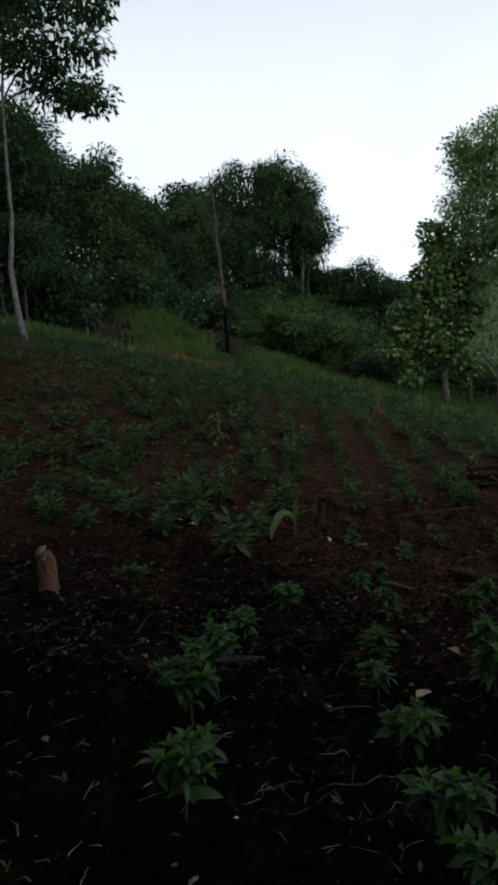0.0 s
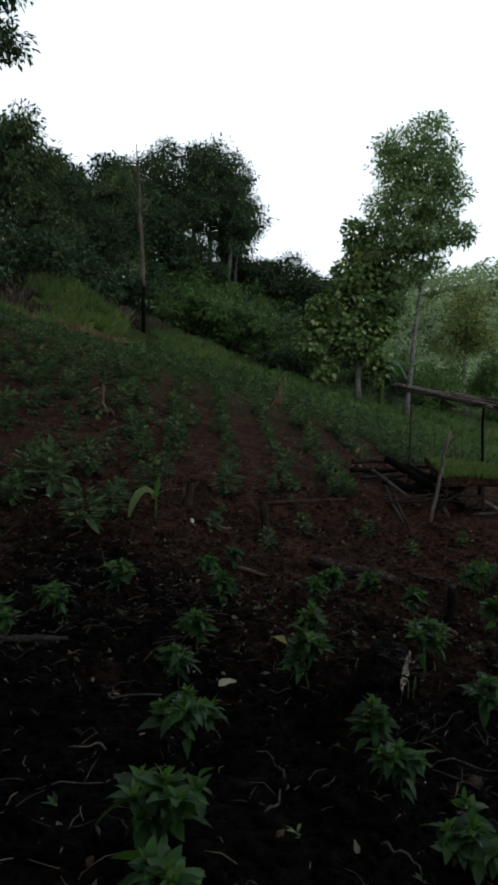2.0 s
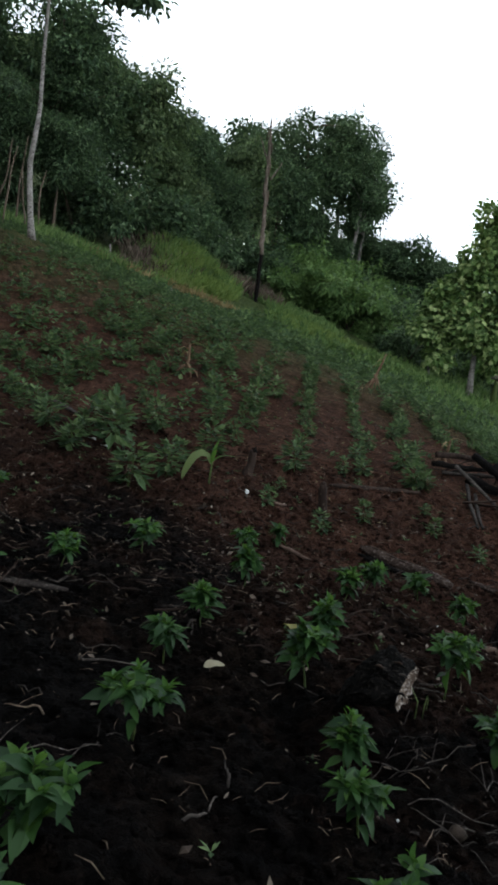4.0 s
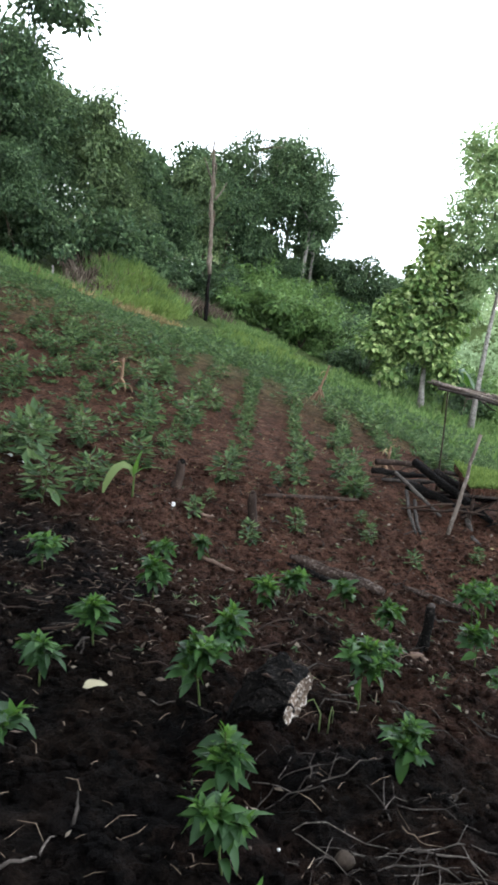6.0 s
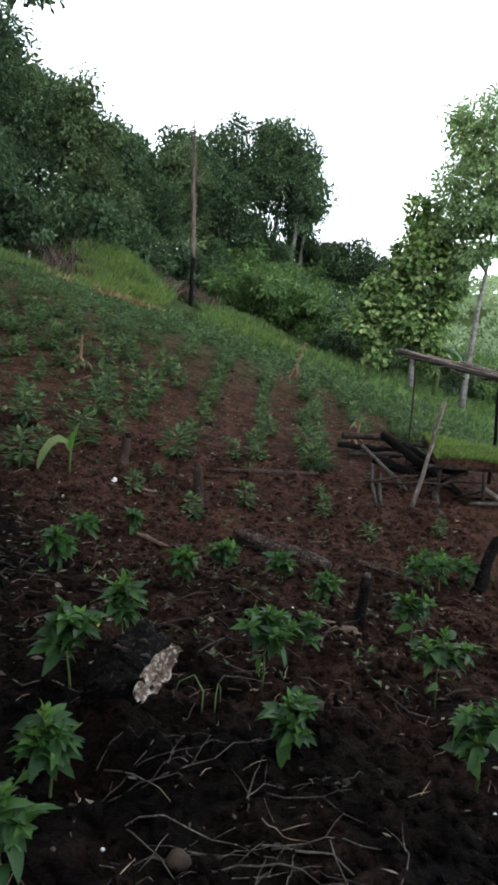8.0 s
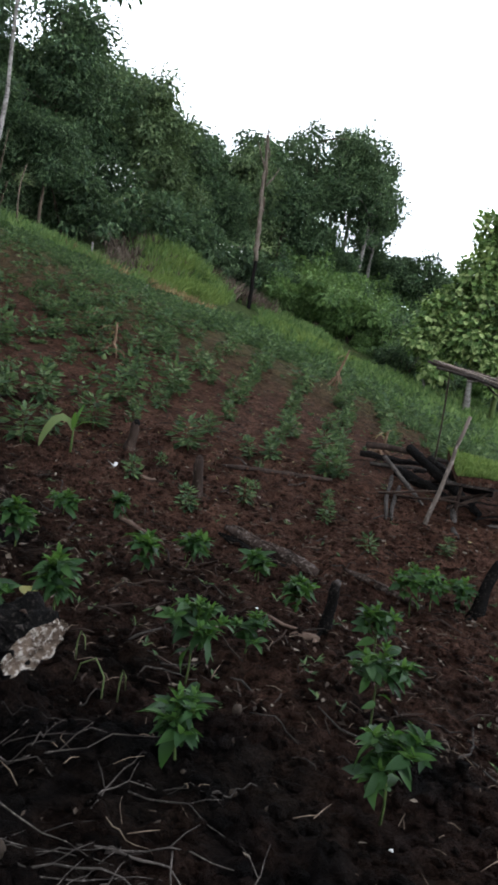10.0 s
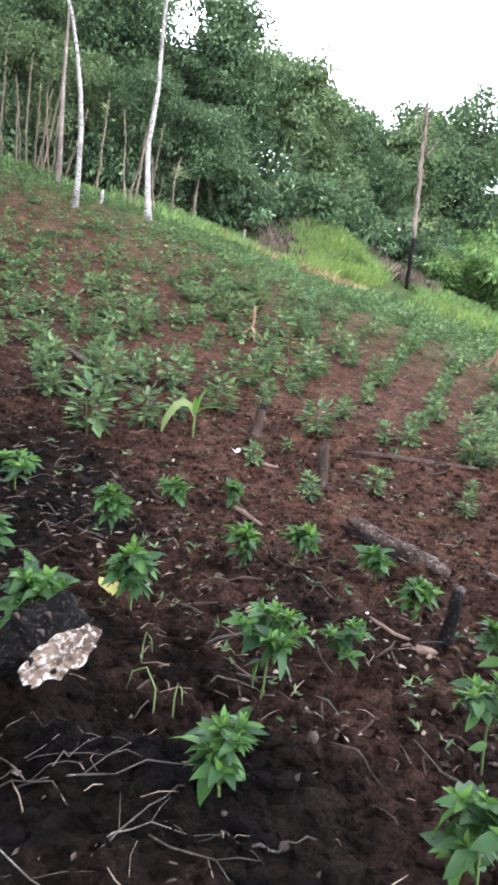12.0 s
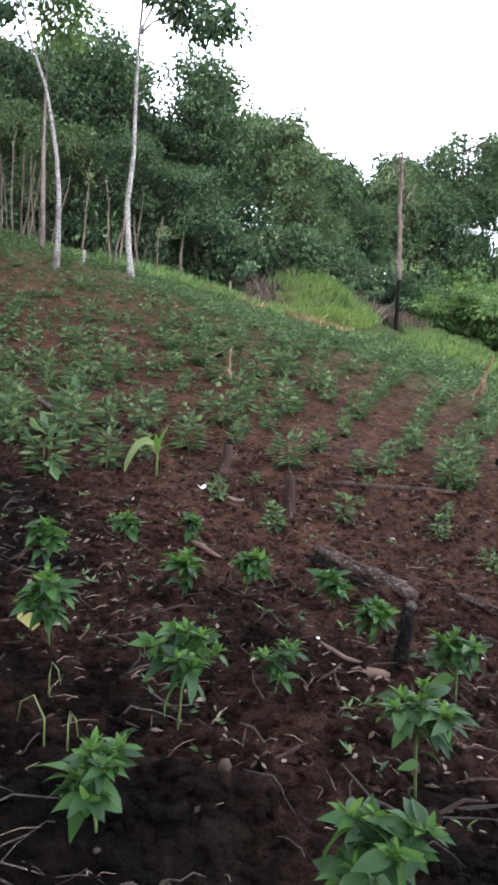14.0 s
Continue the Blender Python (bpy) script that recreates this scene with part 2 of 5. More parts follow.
DARK_WOOD = surface("dark_rotting_wood", (0.012, 0.008, 0.0065), (0.05, 0.034, 0.026), (0.13, 0.105, 0.085), 5.0, 0.9, 0.9, 0.012, (1, 1, 0.4), 0.2, (0.6, 0.75))
LOG_WOOD = surface("weathered_log_wood", (0.012, 0.008, 0.0064), (0.052, 0.036, 0.028), (0.15, 0.125, 0.105), 6.0, 0.9, 1.0, 0.02, (1, 1, 1), 0.1, (0.52, 0.68))
BROWN_BARK = surface("brown_bark", (0.05, 0.038, 0.028), (0.13, 0.10, 0.072), (0.22, 0.19, 0.15), 4.0, 0.9, 0.8, 0.012, (1, 1, 0.3), 0.25)
SNAG_BARK = surface("peeling_bark", (0.05, 0.039, 0.03), (0.15, 0.122, 0.094), (0.29, 0.255, 0.21), 2.6, 0.9, 0.9, 0.02, (1, 1, 0.45), 0.1)
# Darkest tone carries the shade inside the crowns, put into the leaf colour.
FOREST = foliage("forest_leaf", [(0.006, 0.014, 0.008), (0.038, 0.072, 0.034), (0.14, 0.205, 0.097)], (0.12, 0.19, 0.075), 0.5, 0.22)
# Lighter twin of FOREST: brighter light on some trees, put into the colour.
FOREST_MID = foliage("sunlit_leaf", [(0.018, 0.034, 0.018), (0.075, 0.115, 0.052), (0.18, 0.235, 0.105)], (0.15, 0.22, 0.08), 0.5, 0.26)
FOREST_LIGHT = foliage("young_leaf", [(0.022, 0.050, 0.019), (0.078, 0.145, 0.047), (0.19, 0.29, 0.095)], (0.18, 0.28, 0.07), 0.5, 0.28)
# Darkest tone stands for the shaded gaps of the crown, as leaf colour.
TEAK = foliage("broad_leaf", [(0.024, 0.05, 0.02), (0.13, 0.21, 0.065), (0.38, 0.46, 0.19)], (0.18, 0.30, 0.06), 0.45, 0.28)
# Distance haze and valley sun are put into this pale leaf colour.
HAZED_LEAF = foliage("hazed_leaf", [(0.20, 0.275, 0.15), (0.25, 0.335, 0.19), (0.31, 0.39, 0.23)], (0.3, 0.4, 0.2), 0.9, 0.3, gloss=0.02)
RUSSET = foliage("russet_leaf", [(0.09, 0.07, 0.03), (0.17, 0.12, 0.055), (0.23, 0.17, 0.08)], (0.2, 0.14, 0.05), 0.6, 0.25)
AIRY = foliage("airy_leaf", [(0.055, 0.105, 0.045), (0.185, 0.28, 0.12), (0.36, 0.45, 0.22)], (0.30, 0.42, 0.20), 0.5, 0.42)
AUTUMN = foliage("olive_leaf", [(0.07, 0.125, 0.036), (0.175, 0.25, 0.07), (0.29, 0.33, 0.115)], (0.16, 0.17, 0.04), 0.5, 0.25)
GRASS = foliage("meadow_grass", [(0.04, 0.075, 0.019), (0.095, 0.15, 0.036), (0.185, 0.24, 0.07)], (0.18, 0.25, 0.06), 0.5, 0.35)
GRASS_DARK = foliage("bank_grass", [(0.03, 0.058, 0.020), (0.088, 0.15, 0.045), (0.175, 0.24, 0.08)], (0.12, 0.20, 0.055), 0.5, 0.3)
DRY_GRASS = foliage("dry_grass", [(0.11, 0.088, 0.042), (0.19, 0.152, 0.072), (0.27, 0.22, 0.11)], (0.25, 0.18, 0.07), 0.7, 0.2)
PETAL = surface("white_petal", (0.62, 0.63, 0.58), (0.74, 0.75, 0.70), (0.5, 0.5, 0.4), 10.0, 0.6, 0.1, 0.002)


# ---- the shape of the land ----
def hermite(v, xs, zs):
    xs, zs = np.asarray(xs, float), np.asarray(zs, float)
    v = np.clip(v, xs[0], xs[-1])
    d = np.gradient(zs, xs)
    i = np.clip(np.searchsorted(xs, v) - 1, 0, len(xs) - 2)
    h = xs[i + 1] - xs[i]
    s = (v - xs[i]) / h
    return (2 * s**3 - 3 * s**2 + 1) * zs[i] + (s**3 - 2 * s**2 + s) * h * d[i] + (3 * s**2 - 2 * s**3) * zs[i + 1] + (s**3 - s**2) * h * d[i + 1]


def eased(v):
    v = np.clip(v, 0, 1)
    return v * v * (3 - 2 * v)


def land(x, y):
    """Height of the hillside: it dips in front of the path, climbs ahead and to the west, and falls to a valley in the east."""
    x, y = np.asarray(x, float), np.asarray(y, float)
    rise = hermite(y, [-60, -20, -4, 0, 2, 4, 5, 6, 8, 10, 12, 15, 18, 22, 27, 32, 37, 45, 55, 70, 120],
                   [9, 4, .75, .05, -.28, -.62, -.76, -.80, -.78, -.60, -.32, .3, .92, 1.12, 1.25, 1.85, 2.5, 3.6, 5.6, 7.5, 9.0])
    fall = hermite(y, [-60, 0, 2.5, 5, 8, 12, 15, 18, 24, 120], [.15, .15, .15, .11, .13, .11, .19, .26, .27, .27])
    z = rise - fall * 30 * np.tanh(x / 30)
    # unseen ridge west and behind, added to keep the low sun off the field
    z = z + 24 * eased((-x - 16) / 50) + 10 * eased((-y - 6) / 50) * eased((20 - x) / 40)
    z = z - np.maximum(rise - 3.3, 0) * eased((x - 5) / 9)
    far = eased((y - 70) / 120)
    z = z - 12 * far * eased((x + 10) / 60)
    for cx, cy, high, wx, wy in ((-4.8, 33.6, 1.2, 2.2, 2.5), (0.9, 4.2, -0.09, 1.2, 1.1), (1.9, 8.0, -0.12, 1.5, 1.0), (140, 262, 46, 62, 55), (62, 300, 32, 60, 60), (225, 240, 40, 60, 70), (-60, 210, 30, 80, 70), (320, 330, 50, 90, 80), (0, 420, 45, 150, 80)):
        z = z + high * np.exp(-((x - cx) / wx) ** 2 - ((y - cy) / wy) ** 2)
    return z


def clods(x, y):
    """Uneven tilled ground, finest where one stands close to it."""
    near = float(eased((x + 4.5) / 1.5) * eased((8.0 - x) / 1.5) * eased((12.5 - y) / 2.5) * eased((y - 0.6) / 0.6))
    p = Vector((x, y, 0.0))
    d = 0.045 * noise.noise(p * 1.3) + 0.04 * noise.noise(p * 3.1)
    if near > 0:
        d += near * (0.05 * noise.noise(p * 6.3) + 0.055 * abs(noise.noise(p * 11.0)) + 0.03 * noise.noise(p * 21.0) - 0.012)
    # the charred mound that holds the burnt log
    d += 0.22 * math.exp(-((x - 1.84) / 0.15) ** 2 - ((y - 4.4) / 0.16) ** 2) - 0.16 * math.exp(-((x - 1.84) / 0.26) ** 2 - ((y - 4.05) / 0.15) ** 2) - 0.10 * math.exp(-((x - 1.45) / 0.2) ** 2 - ((y - 4.2) / 0.2) ** 2)
    return d


def ground_z(x, y):
    return float(land(x, y)) + clods(x, y)


def spread(a, b, step, low, high, grow):
    """Grid lines, dense from a to b and ever wider out to low and high."""
    mid = list(np.arange(a, b, step))
    up, s = [b], step
    while up[-1] < high:
        s *= grow
        up.append(up[-1] + s)
    down, s = [], step
    at = a
    while at > low:
        s *= grow
        at -= s
        down.append(at)
    return np.array(down[::-1] + mid + up)


# ---- mesh helpers ----
def mesh_from(name, verts, faces, material=None, smooth=False):
    me = bpy.data.meshes.new(name)
    me.from_pydata(verts.tolist() if isinstance(verts, np.ndarray) else verts, [], faces.tolist() if isinstance(faces, np.ndarray) else faces)
    if smooth:
        me.polygons.foreach_set("use_smooth", [True] * len(me.polygons))
    if material:
        me.materials.append(material)
    me.update()
    return me


class Geo:
    """Gathers geometry for one mesh."""

    def __init__(self):
        self.v, self.f = [], []

    def add(self, verts, faces):
        n = len(self.v)
        self.v.extend([tuple(p) for p in verts])
        self.f.extend([tuple(i + n for i in f) for f in faces])
        return self

    def mesh(self, name, material, smooth=True):
        return mesh_from(name, self.v, self.f, material, smooth)


def part(name, mesh, parent, label="", m=None):
    ob = new(name, mesh)
    ob.parent = parent
    if m is not None:
        ob.matrix_basis = m
    return tagged(ob, label) if label else ob


def thing(name, place, label, category, group="", turn=0.0, kind=""):
    ob = new(name)
    ob.matrix_basis = pose(*place, 0, 0, turn)
    return tagged(ob, label, category, group, kind)


def tube(points, radii, sides=8, rough=0.0, rng=None, caps=True):
    """A round, uneven rod along points."""
    pts = [Vector(p) for p in points]
    verts, faces = [], []
    side = None
    for i, p in enumerate(pts):
        d = (pts[min(i + 1, len(pts) - 1)] - pts[max(i - 1, 0)]).normalized()
        if side is None:
            side = d.orthogonal().normalized()
        side = (side - d * side.dot(d)).normalized()
        other = d.cross(side)
        for k in range(sides):
            a = 2 * math.pi * k / sides
            r = radii[i] * (1 + (rng.uniform(-rough, rough) if rng and rough else 0))
            verts.append(p + (side * math.cos(a) + other * math.sin(a)) * r)
    for i in range(len(pts) - 1):
        for k in range(sides):
            a, b = i * sides + k, i * sides + (k + 1) % sides
            faces.append((a, b, b + sides, a + sides))
    if caps:
        faces.append(tuple(range(sides))[::-1])
        faces.append(tuple(range((len(pts) - 1) * sides, len(pts) * sides)))
    return verts, faces


def bent(a, b, n, sway, rng):
    """n + 1 points from a to b along a slightly crooked line."""
    a, b = Vector(a), Vector(b)
    out, off = [], Vector((0, 0, 0))
    for i in range(n + 1):
        s = i / n
        out.append(a.lerp(b, s) + off * (math.sin(math.pi * s) if i < n else 0))
        off += Vector([rng.uniform(-sway, sway) for _ in range(3)])
    return out


def blades(P, D, N, L, W, fold=0.25, droop=0.0):
    """Many leaves at once: feet P, ways D, faces N, lengths L, widths W. Two triangles a half, folded along the rib."""
    D = D / np.linalg.norm(D, axis=1, keepdims=True)
    S = np.cross(D, N)
    S /= np.linalg.norm(S, axis=1, keepdims=True) + 1e-9
    U = np.cross(S, D)
    L, W = L[:, None], W[:, None]
    mid = P + D * L * 0.42 - U * W * fold
    tip = P + D * L - np.array([0, 0, 1.0]) * L * droop
    left, right = P + D * L * 0.45 + S * W * 0.5, P + D * L * 0.45 - S * W * 0.5
    V = np.stack([P, left, mid, right, tip], 1).reshape(-1, 3)
    F = np.array([(0, 2, 1), (0, 3, 2), (1, 2, 4), (2, 3, 4)])
    F = (np.arange(len(P))[:, None, None] * 5 + F[None]).reshape(-1, 3)
    return V, F


def cards(P, D, N, L, W):
    """As blades, with two triangles a leaf, for leaves far off."""
    D = D / np.linalg.norm(D, axis=1, keepdims=True)
    S = np.cross(D, N)
    S /= np.linalg.norm(S, axis=1, keepdims=True) + 1e-9
    L, W = L[:, None], W[:, None]
    U = np.cross(S, D)
    V = np.stack([P, P + D * L * 0.5 + S * W * 0.5 + U * W * 0.15, P + D * L, P + D * L * 0.5 - S * W * 0.5 + U * W * 0.15], 1).reshape(-1, 3)
    F = (np.arange(len(P))[:, None, None] * 4 + np.array([(0, 2, 1), (0, 3, 2)])[None]).reshape(-1, 3)
    return V, F


def crown_leaves(rng, lobes, count, leaf, clump=0.45, per=14, droop=0.35, broad=1.0):
    """Leaves in clumps over the lobes (centre, radii) of a crown, with gaps between the clumps."""
    lobes = [(np.array(c, float), np.array(r, float)) for c, r in lobes]
    size = np.array([r.prod() ** (2 / 3) for _, r in lobes])
    n = max(1, count // per)
    pick = rng.choice(len(lobes), n, p=size / size.sum())
    d = rng.normal(size=(n, 3))
    d /= np.linalg.norm(d, axis=1, keepdims=True)
    reach = rng.uniform(0.35, 1.0, n) ** 0.45
    C = np.array([lobes[k][0] for k in pick]) + d * np.array([lobes[k][1] for k in pick]) * reach[:, None]
    out = np.repeat(d, per, 0)
    off = rng.normal(size=(n * per, 3))
    off *= np.minimum(1.0, 1.5 / np.linalg.norm(off, axis=1, keepdims=True)) * clump * np.array([1, 1, 0.6])
    P = np.repeat(C, per, 0) + off
    D = off + out * 0.5 + rng.normal(size=P.shape) * 0.35
    D[:, 2] -= droop
    N = out * 0.6 + rng.normal(size=P.shape) * 0.35 + np.array([0, 0, 1.0])
    L = leaf * rng.uniform(0.65, 1.3, len(P))
    return P, D, N, L, L * rng.uniform(0.38, 0.55, len(P)) * broad


def lobes_of(rng, n, centre, radii, size):
    """Random lobes that fill an ellipsoid, with an uneven outline."""
    out = []
    for _ in range(n):
        d = rng.normal(size=3)
        d /= np.linalg.norm(d)
        r = rng.uniform(0.25, 0.95)
        s = size * rng.uniform(0.6, 1.25)
        out.append((np.array(centre) + d * np.array(radii) * r, (s, s, s * rng.uniform(0.6, 0.9))))
    return out

# ---- the ground: one sheet out to the hills ----
def build_ground():
    xs = spread(-1.7, 4.9, 0.036, -420, 520, 1.06)
    ys = spread(1.7, 8.2, 0.036, -130, 620, 1.05)
    X, Y = np.meshgrid(xs, ys)
    Z = land(X, Y)
    for j in range(len(ys)):
        if -6 < ys[j] < 60:
            for i in range(len(xs)):
                if -30 < xs[i] < 40:
                    Z[j, i] += clods(xs[i], ys[j])
    V = np.stack([X, Y, Z], -1).reshape(-1, 3)
    n = len(xs)
    a = (np.arange(len(ys) - 1)[:, None] * n + np.arange(n - 1)[None]).ravel()
    F = np.stack([a, a + 1, a + n + 1, a + n], 1)
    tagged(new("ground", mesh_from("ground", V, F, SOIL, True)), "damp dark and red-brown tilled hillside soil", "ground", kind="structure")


build_ground()


# ---- trees ----
def tree(name, place, label, trunk, radius, lobes, leaves, leaf, bark, green, seed, limbs=6, clump=0.45, per=14, droop=0.35, sides=9, group="", turn=0.0, rough=0.08, broad=1.0):
    """trunk: points from the foot up; lobes: the crown's. Limbs run from the trunk into the larger lobes."""
    rng, r = np.random.default_rng(seed), random.Random(seed)
    ob = thing(name, place, label, "tree", group, turn)
    n = len(trunk)
    radii = [radius * (1.35 if i == 0 else 1.0 - 0.72 * i / (n - 1)) for i in range(n)]
    stem = part("trunk", mesh_from("trunk", *tube(trunk, radii, sides, rough, r), bark, True), ob)
    top = [Vector(p) for p in trunk]
    for c, size in sorted(lobes, key=lambda l: -l[1][0])[:limbs]:
        low = [p for p in top[1:] if p.z < c[2] - 0.1 and p.z > 0.45 * min(c[2], top[-1].z)] or [top[len(top) // 2]]
        start = low[-1]
        pts = bent(start, c, 5, 0.12, r)
        part("limb", mesh_from("limb", *tube(pts, [radius * 0.42 * (1 - 0.75 * k / 5) for k in range(6)], 6, 0.05, r), bark, True), stem)
    if leaves:
        part("crown", mesh_from("crown", *cards(*crown_leaves(rng, lobes, leaves, leaf, clump, per, droop, broad)), green), ob)
    return ob


def at(x, y, sink=0.05):
    return (x, y, float(land(x, y)) - sink)


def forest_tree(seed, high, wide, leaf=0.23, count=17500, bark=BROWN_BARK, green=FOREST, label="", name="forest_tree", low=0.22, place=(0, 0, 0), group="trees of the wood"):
    rng, r = np.random.default_rng(seed), random.Random(seed)
    lobes = lobes_of(rng, 34, (0, 0, high * (0.5 + low / 2)), (wide * 0.95, wide * 0.95, high * (0.5 - low / 2) * 0.86), wide * 0.3)
    lobes += lobes_of(rng, 7, (0, 0, high * 0.86), (wide * 0.55, wide * 0.55, high * 0.1), wide * 0.22)
    trunk = bent((0, 0, 0), (r.uniform(-0.5, 0.5), r.uniform(-0.5, 0.5), high * 0.82), 7, 0.12, r)
    return tree(name, place, label, trunk, 0.016 * high, lobes, count, leaf, bark, green, seed, 7, 0.40, 34, group=group)


# the wood on the hillside
wood_label = "tall dense dark-green broadleaf tree of the hillside wood"
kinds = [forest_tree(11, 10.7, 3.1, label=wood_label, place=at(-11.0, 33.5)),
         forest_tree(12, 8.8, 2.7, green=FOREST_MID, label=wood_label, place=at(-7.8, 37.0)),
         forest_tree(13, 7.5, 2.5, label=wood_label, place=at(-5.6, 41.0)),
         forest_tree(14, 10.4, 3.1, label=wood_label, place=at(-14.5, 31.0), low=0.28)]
r0 = random.Random(5)
for k, x, y, s in ((3, -18.5, 29.5, 0.82), (0, -22.5, 30.0, 0.76), (3, -26.5, 28.0, 0.8), (1, -12.8, 38.0, 1.15), (2, -9.6, 41.5, 1.1), (1, -3.4, 45.5, 0.95),
                   (2, -1.2, 47.5, 1.15), (2, -3.6, 48.0, 1.25), (3, -10.8, 27.6, 0.56), (2, -9.0, 28.8, 0.62), (1, -13.4, 26.4, 0.6), (0, -16.5, 36.5, 1.0), (2, -7.2, 46.0, 1.15), (1, -20.5, 36.0, 1.1), (0, -12.0, 46.0, 1.0), (2, -30.0, 25.0, 1.3), (3, -24.0, 37.0, 0.75),
                   (2, -9.2, 34.6, 0.72), (2, -12.6, 30.2, 0.62), (1, -16.6, 27.6, 0.62), (2, -20.6, 26.4, 0.75), (1, -6.4, 38.4, 0.72), (2, -4.0, 42.0, 0.78)):
    copy_thing(kinds[k], pose(*at(x, y), 0, 0, r0.uniform(0, 360)) @ Matrix.Diagonal((s, s, s * r0.uniform(0.95, 1.06), 1)))

# the round group on the brow: high crowns on bare stems
for sd, x, y, high, wide in ((21, 0.6, 50.5, 13.0, 3.0), (22, 3.0, 53.0, 14.0, 3.3), (23, 5.0, 54.5, 11.6, 2.3), (24, -1.2, 51.5, 11.6, 2.4), (26, 4.2, 50.5, 12.6, 2.8), (27, -3.0, 52.0, 9.6, 2.4), (28, 2.2, 51.5, 12.6, 2.6)):
    forest_tree(sd, high, wide, 0.22, 12500, BROWN_BARK if sd in (21, 27) else WHITE_BARK, FOREST, "slim high-crowned tree on the brow, bare stem below", "brow_tree", 0.31, at(x, y), "trees on the brow")
rr = random.Random(31)
for foot, head in (((-0.2, 49.0), (-1.3, 49.3, 6.4)), ((3.2, 49.5), (3.4, 49.7, 5.0))):
    fx, fy = foot
    ob = thing("slender_stem", at(fx, fy), "pale slender bare tree stem among bushes", "tree", "bare stems")
    part("trunk", mesh_from("trunk", *tube(bent((0, 0, 0), (head[0] - fx, head[1] - fy, head[2]), 6, 0.08, rr), [0.14, 0.11, 0.1, 0.09, 0.08, 0.07, 0.04], 8, 0.1, rr), WHITE_BARK, True), ob)
forest_tree(25, 8.6, 1.7, 0.25, 5200, green=FOREST, label="small dark round-topped tree on the skyline", name="skyline_tree", low=0.2, place=at(9.3, 53.5), group="trees on the skyline")
for k, x, y, s in ((2, 12.6, 58.5, 0.85), (2, 11.2, 54.5, 1.1), (1, 13.6, 56.0, 0.95), (2, 7.9, 54.5, 0.9), (2, 15.8, 60.0, 0.8), (2, 7.2, 56.5, 0.85), (2, 10.6, 58.0, 0.8), (2, 5.0, 57.0, 0.85), (2, 1.4, 49.8, 0.8), (2, 2.9, 49.5, 0.66), (2, 3.9, 50.4, 0.5)):
    copy_thing(kinds[k], pose(*at(x, y), 0, 0, 40 * x) @ Matrix.Diagonal((s, s, s, 1)))

# unseen trees added behind and west of the path, to shade path and wood
for k, x, y, s in ((0, -10.5, -4.5, 0.85), (3, -5.6, -7.0, 0.8), (0, -1.0, -7.6, 0.85), (3, 4.0, -8.5, 0.8), (1, -9.5, 1.0, 0.75), (1, -14.0, 3.0, 0.9),
                   (0, -22.0, 20.0, 1.1), (3, -19.5, 15.0, 1.15), (1, -17.0, 9.5, 1.2), (0, -25.0, 13.0, 1.2), (3, -20.5, 24.0, 0.95)):
    copy_thing(kinds[k], pose(*at(x, y), 0, 0, 53 * x) @ Matrix.Diagonal((s, s, s, 1)))

# two white-stemmed trees and a thin pole tree at the field's edge
tree("white_stem_tree", at(-6.6, 20.6, 0.2), "slender white-barked tree with a kinked stem at the field edge",
     [(0, 0, 0), (-0.11, 0, 0.8), (-0.2, 0, 1.6), (-0.24, 0, 2.3), (-0.15, 0, 3.0), (-0.08, 0, 3.7), (-0.09, 0.0, 5.2), (-0.05, 0, 6.9), (0.12, 0, 8.8), (0.35, 0, 10.6)], 0.098,
     [((1.0, 0, 11.1), (1.6, 1.5, 1.1)), ((2.5, 0.2, 9.8), (0.9, 0.9, 0.55)), ((2.4, -0.2, 8.4), (0.7, 0.7, 0.45)), ((2.2, 0.3, 7.3), (0.6, 0.55, 0.4)), ((1.5, 0, 8.1), (0.45, 0.45, 0.4)), ((-0.2, 0.4, 10.3), (1.25, 1.25, 0.8)), ((0.7, 0, 12.7), (1.5, 1.4, 0.9)), ((-1.1, 0, 11.5), (1.25, 1.25, 0.9)), ((1.1, 0, 9.7), (0.8, 0.8, 0.45)), ((0.9, 0, 7.9), (0.7, 0.7, 0.5)), ((1.5, 0.2, 7.2), (0.6, 0.6, 0.42)), ((2.5, 0, 7.0), (0.55, 0.55, 0.45)), ((0.5, 0, 8.7), (0.9, 0.9, 0.55))],
     17000, 0.2, WHITE_BARK, FOREST, 41, 8, 0.24, 12, 0.5)
tree("white_stem_tree", at(-7.25, 17.85), "slender white-barked tree whose stem leans over at the top",
     [(0, 0, 0), (0.05, 0, 0.8), (0.03, 0, 1.9), (-0.06, 0, 2.8), (-0.27, 0.05, 3.7), (-0.53, 0.1, 4.6), (-0.95, 0.1, 5.6), (-1.2, 0, 6.5), (-1.5, 0, 7.8)], 0.075,
     [((-1.4, 0, 8.6), (1.2, 1.2, 0.8)), ((-2.4, 0.3, 7.2), (0.9, 0.9, 0.5)), ((-3.0, 0, 8.2), (1.0, 1.0, 0.6)), ((-0.4, 0, 8.0), (0.8, 0.8, 0.5)), ((-1.6, 0, 9.6), (1.1, 1.1, 0.7))],
     7500, 0.2, WHITE_BARK, FOREST, 42, 5, 0.24, 12, 0.5)
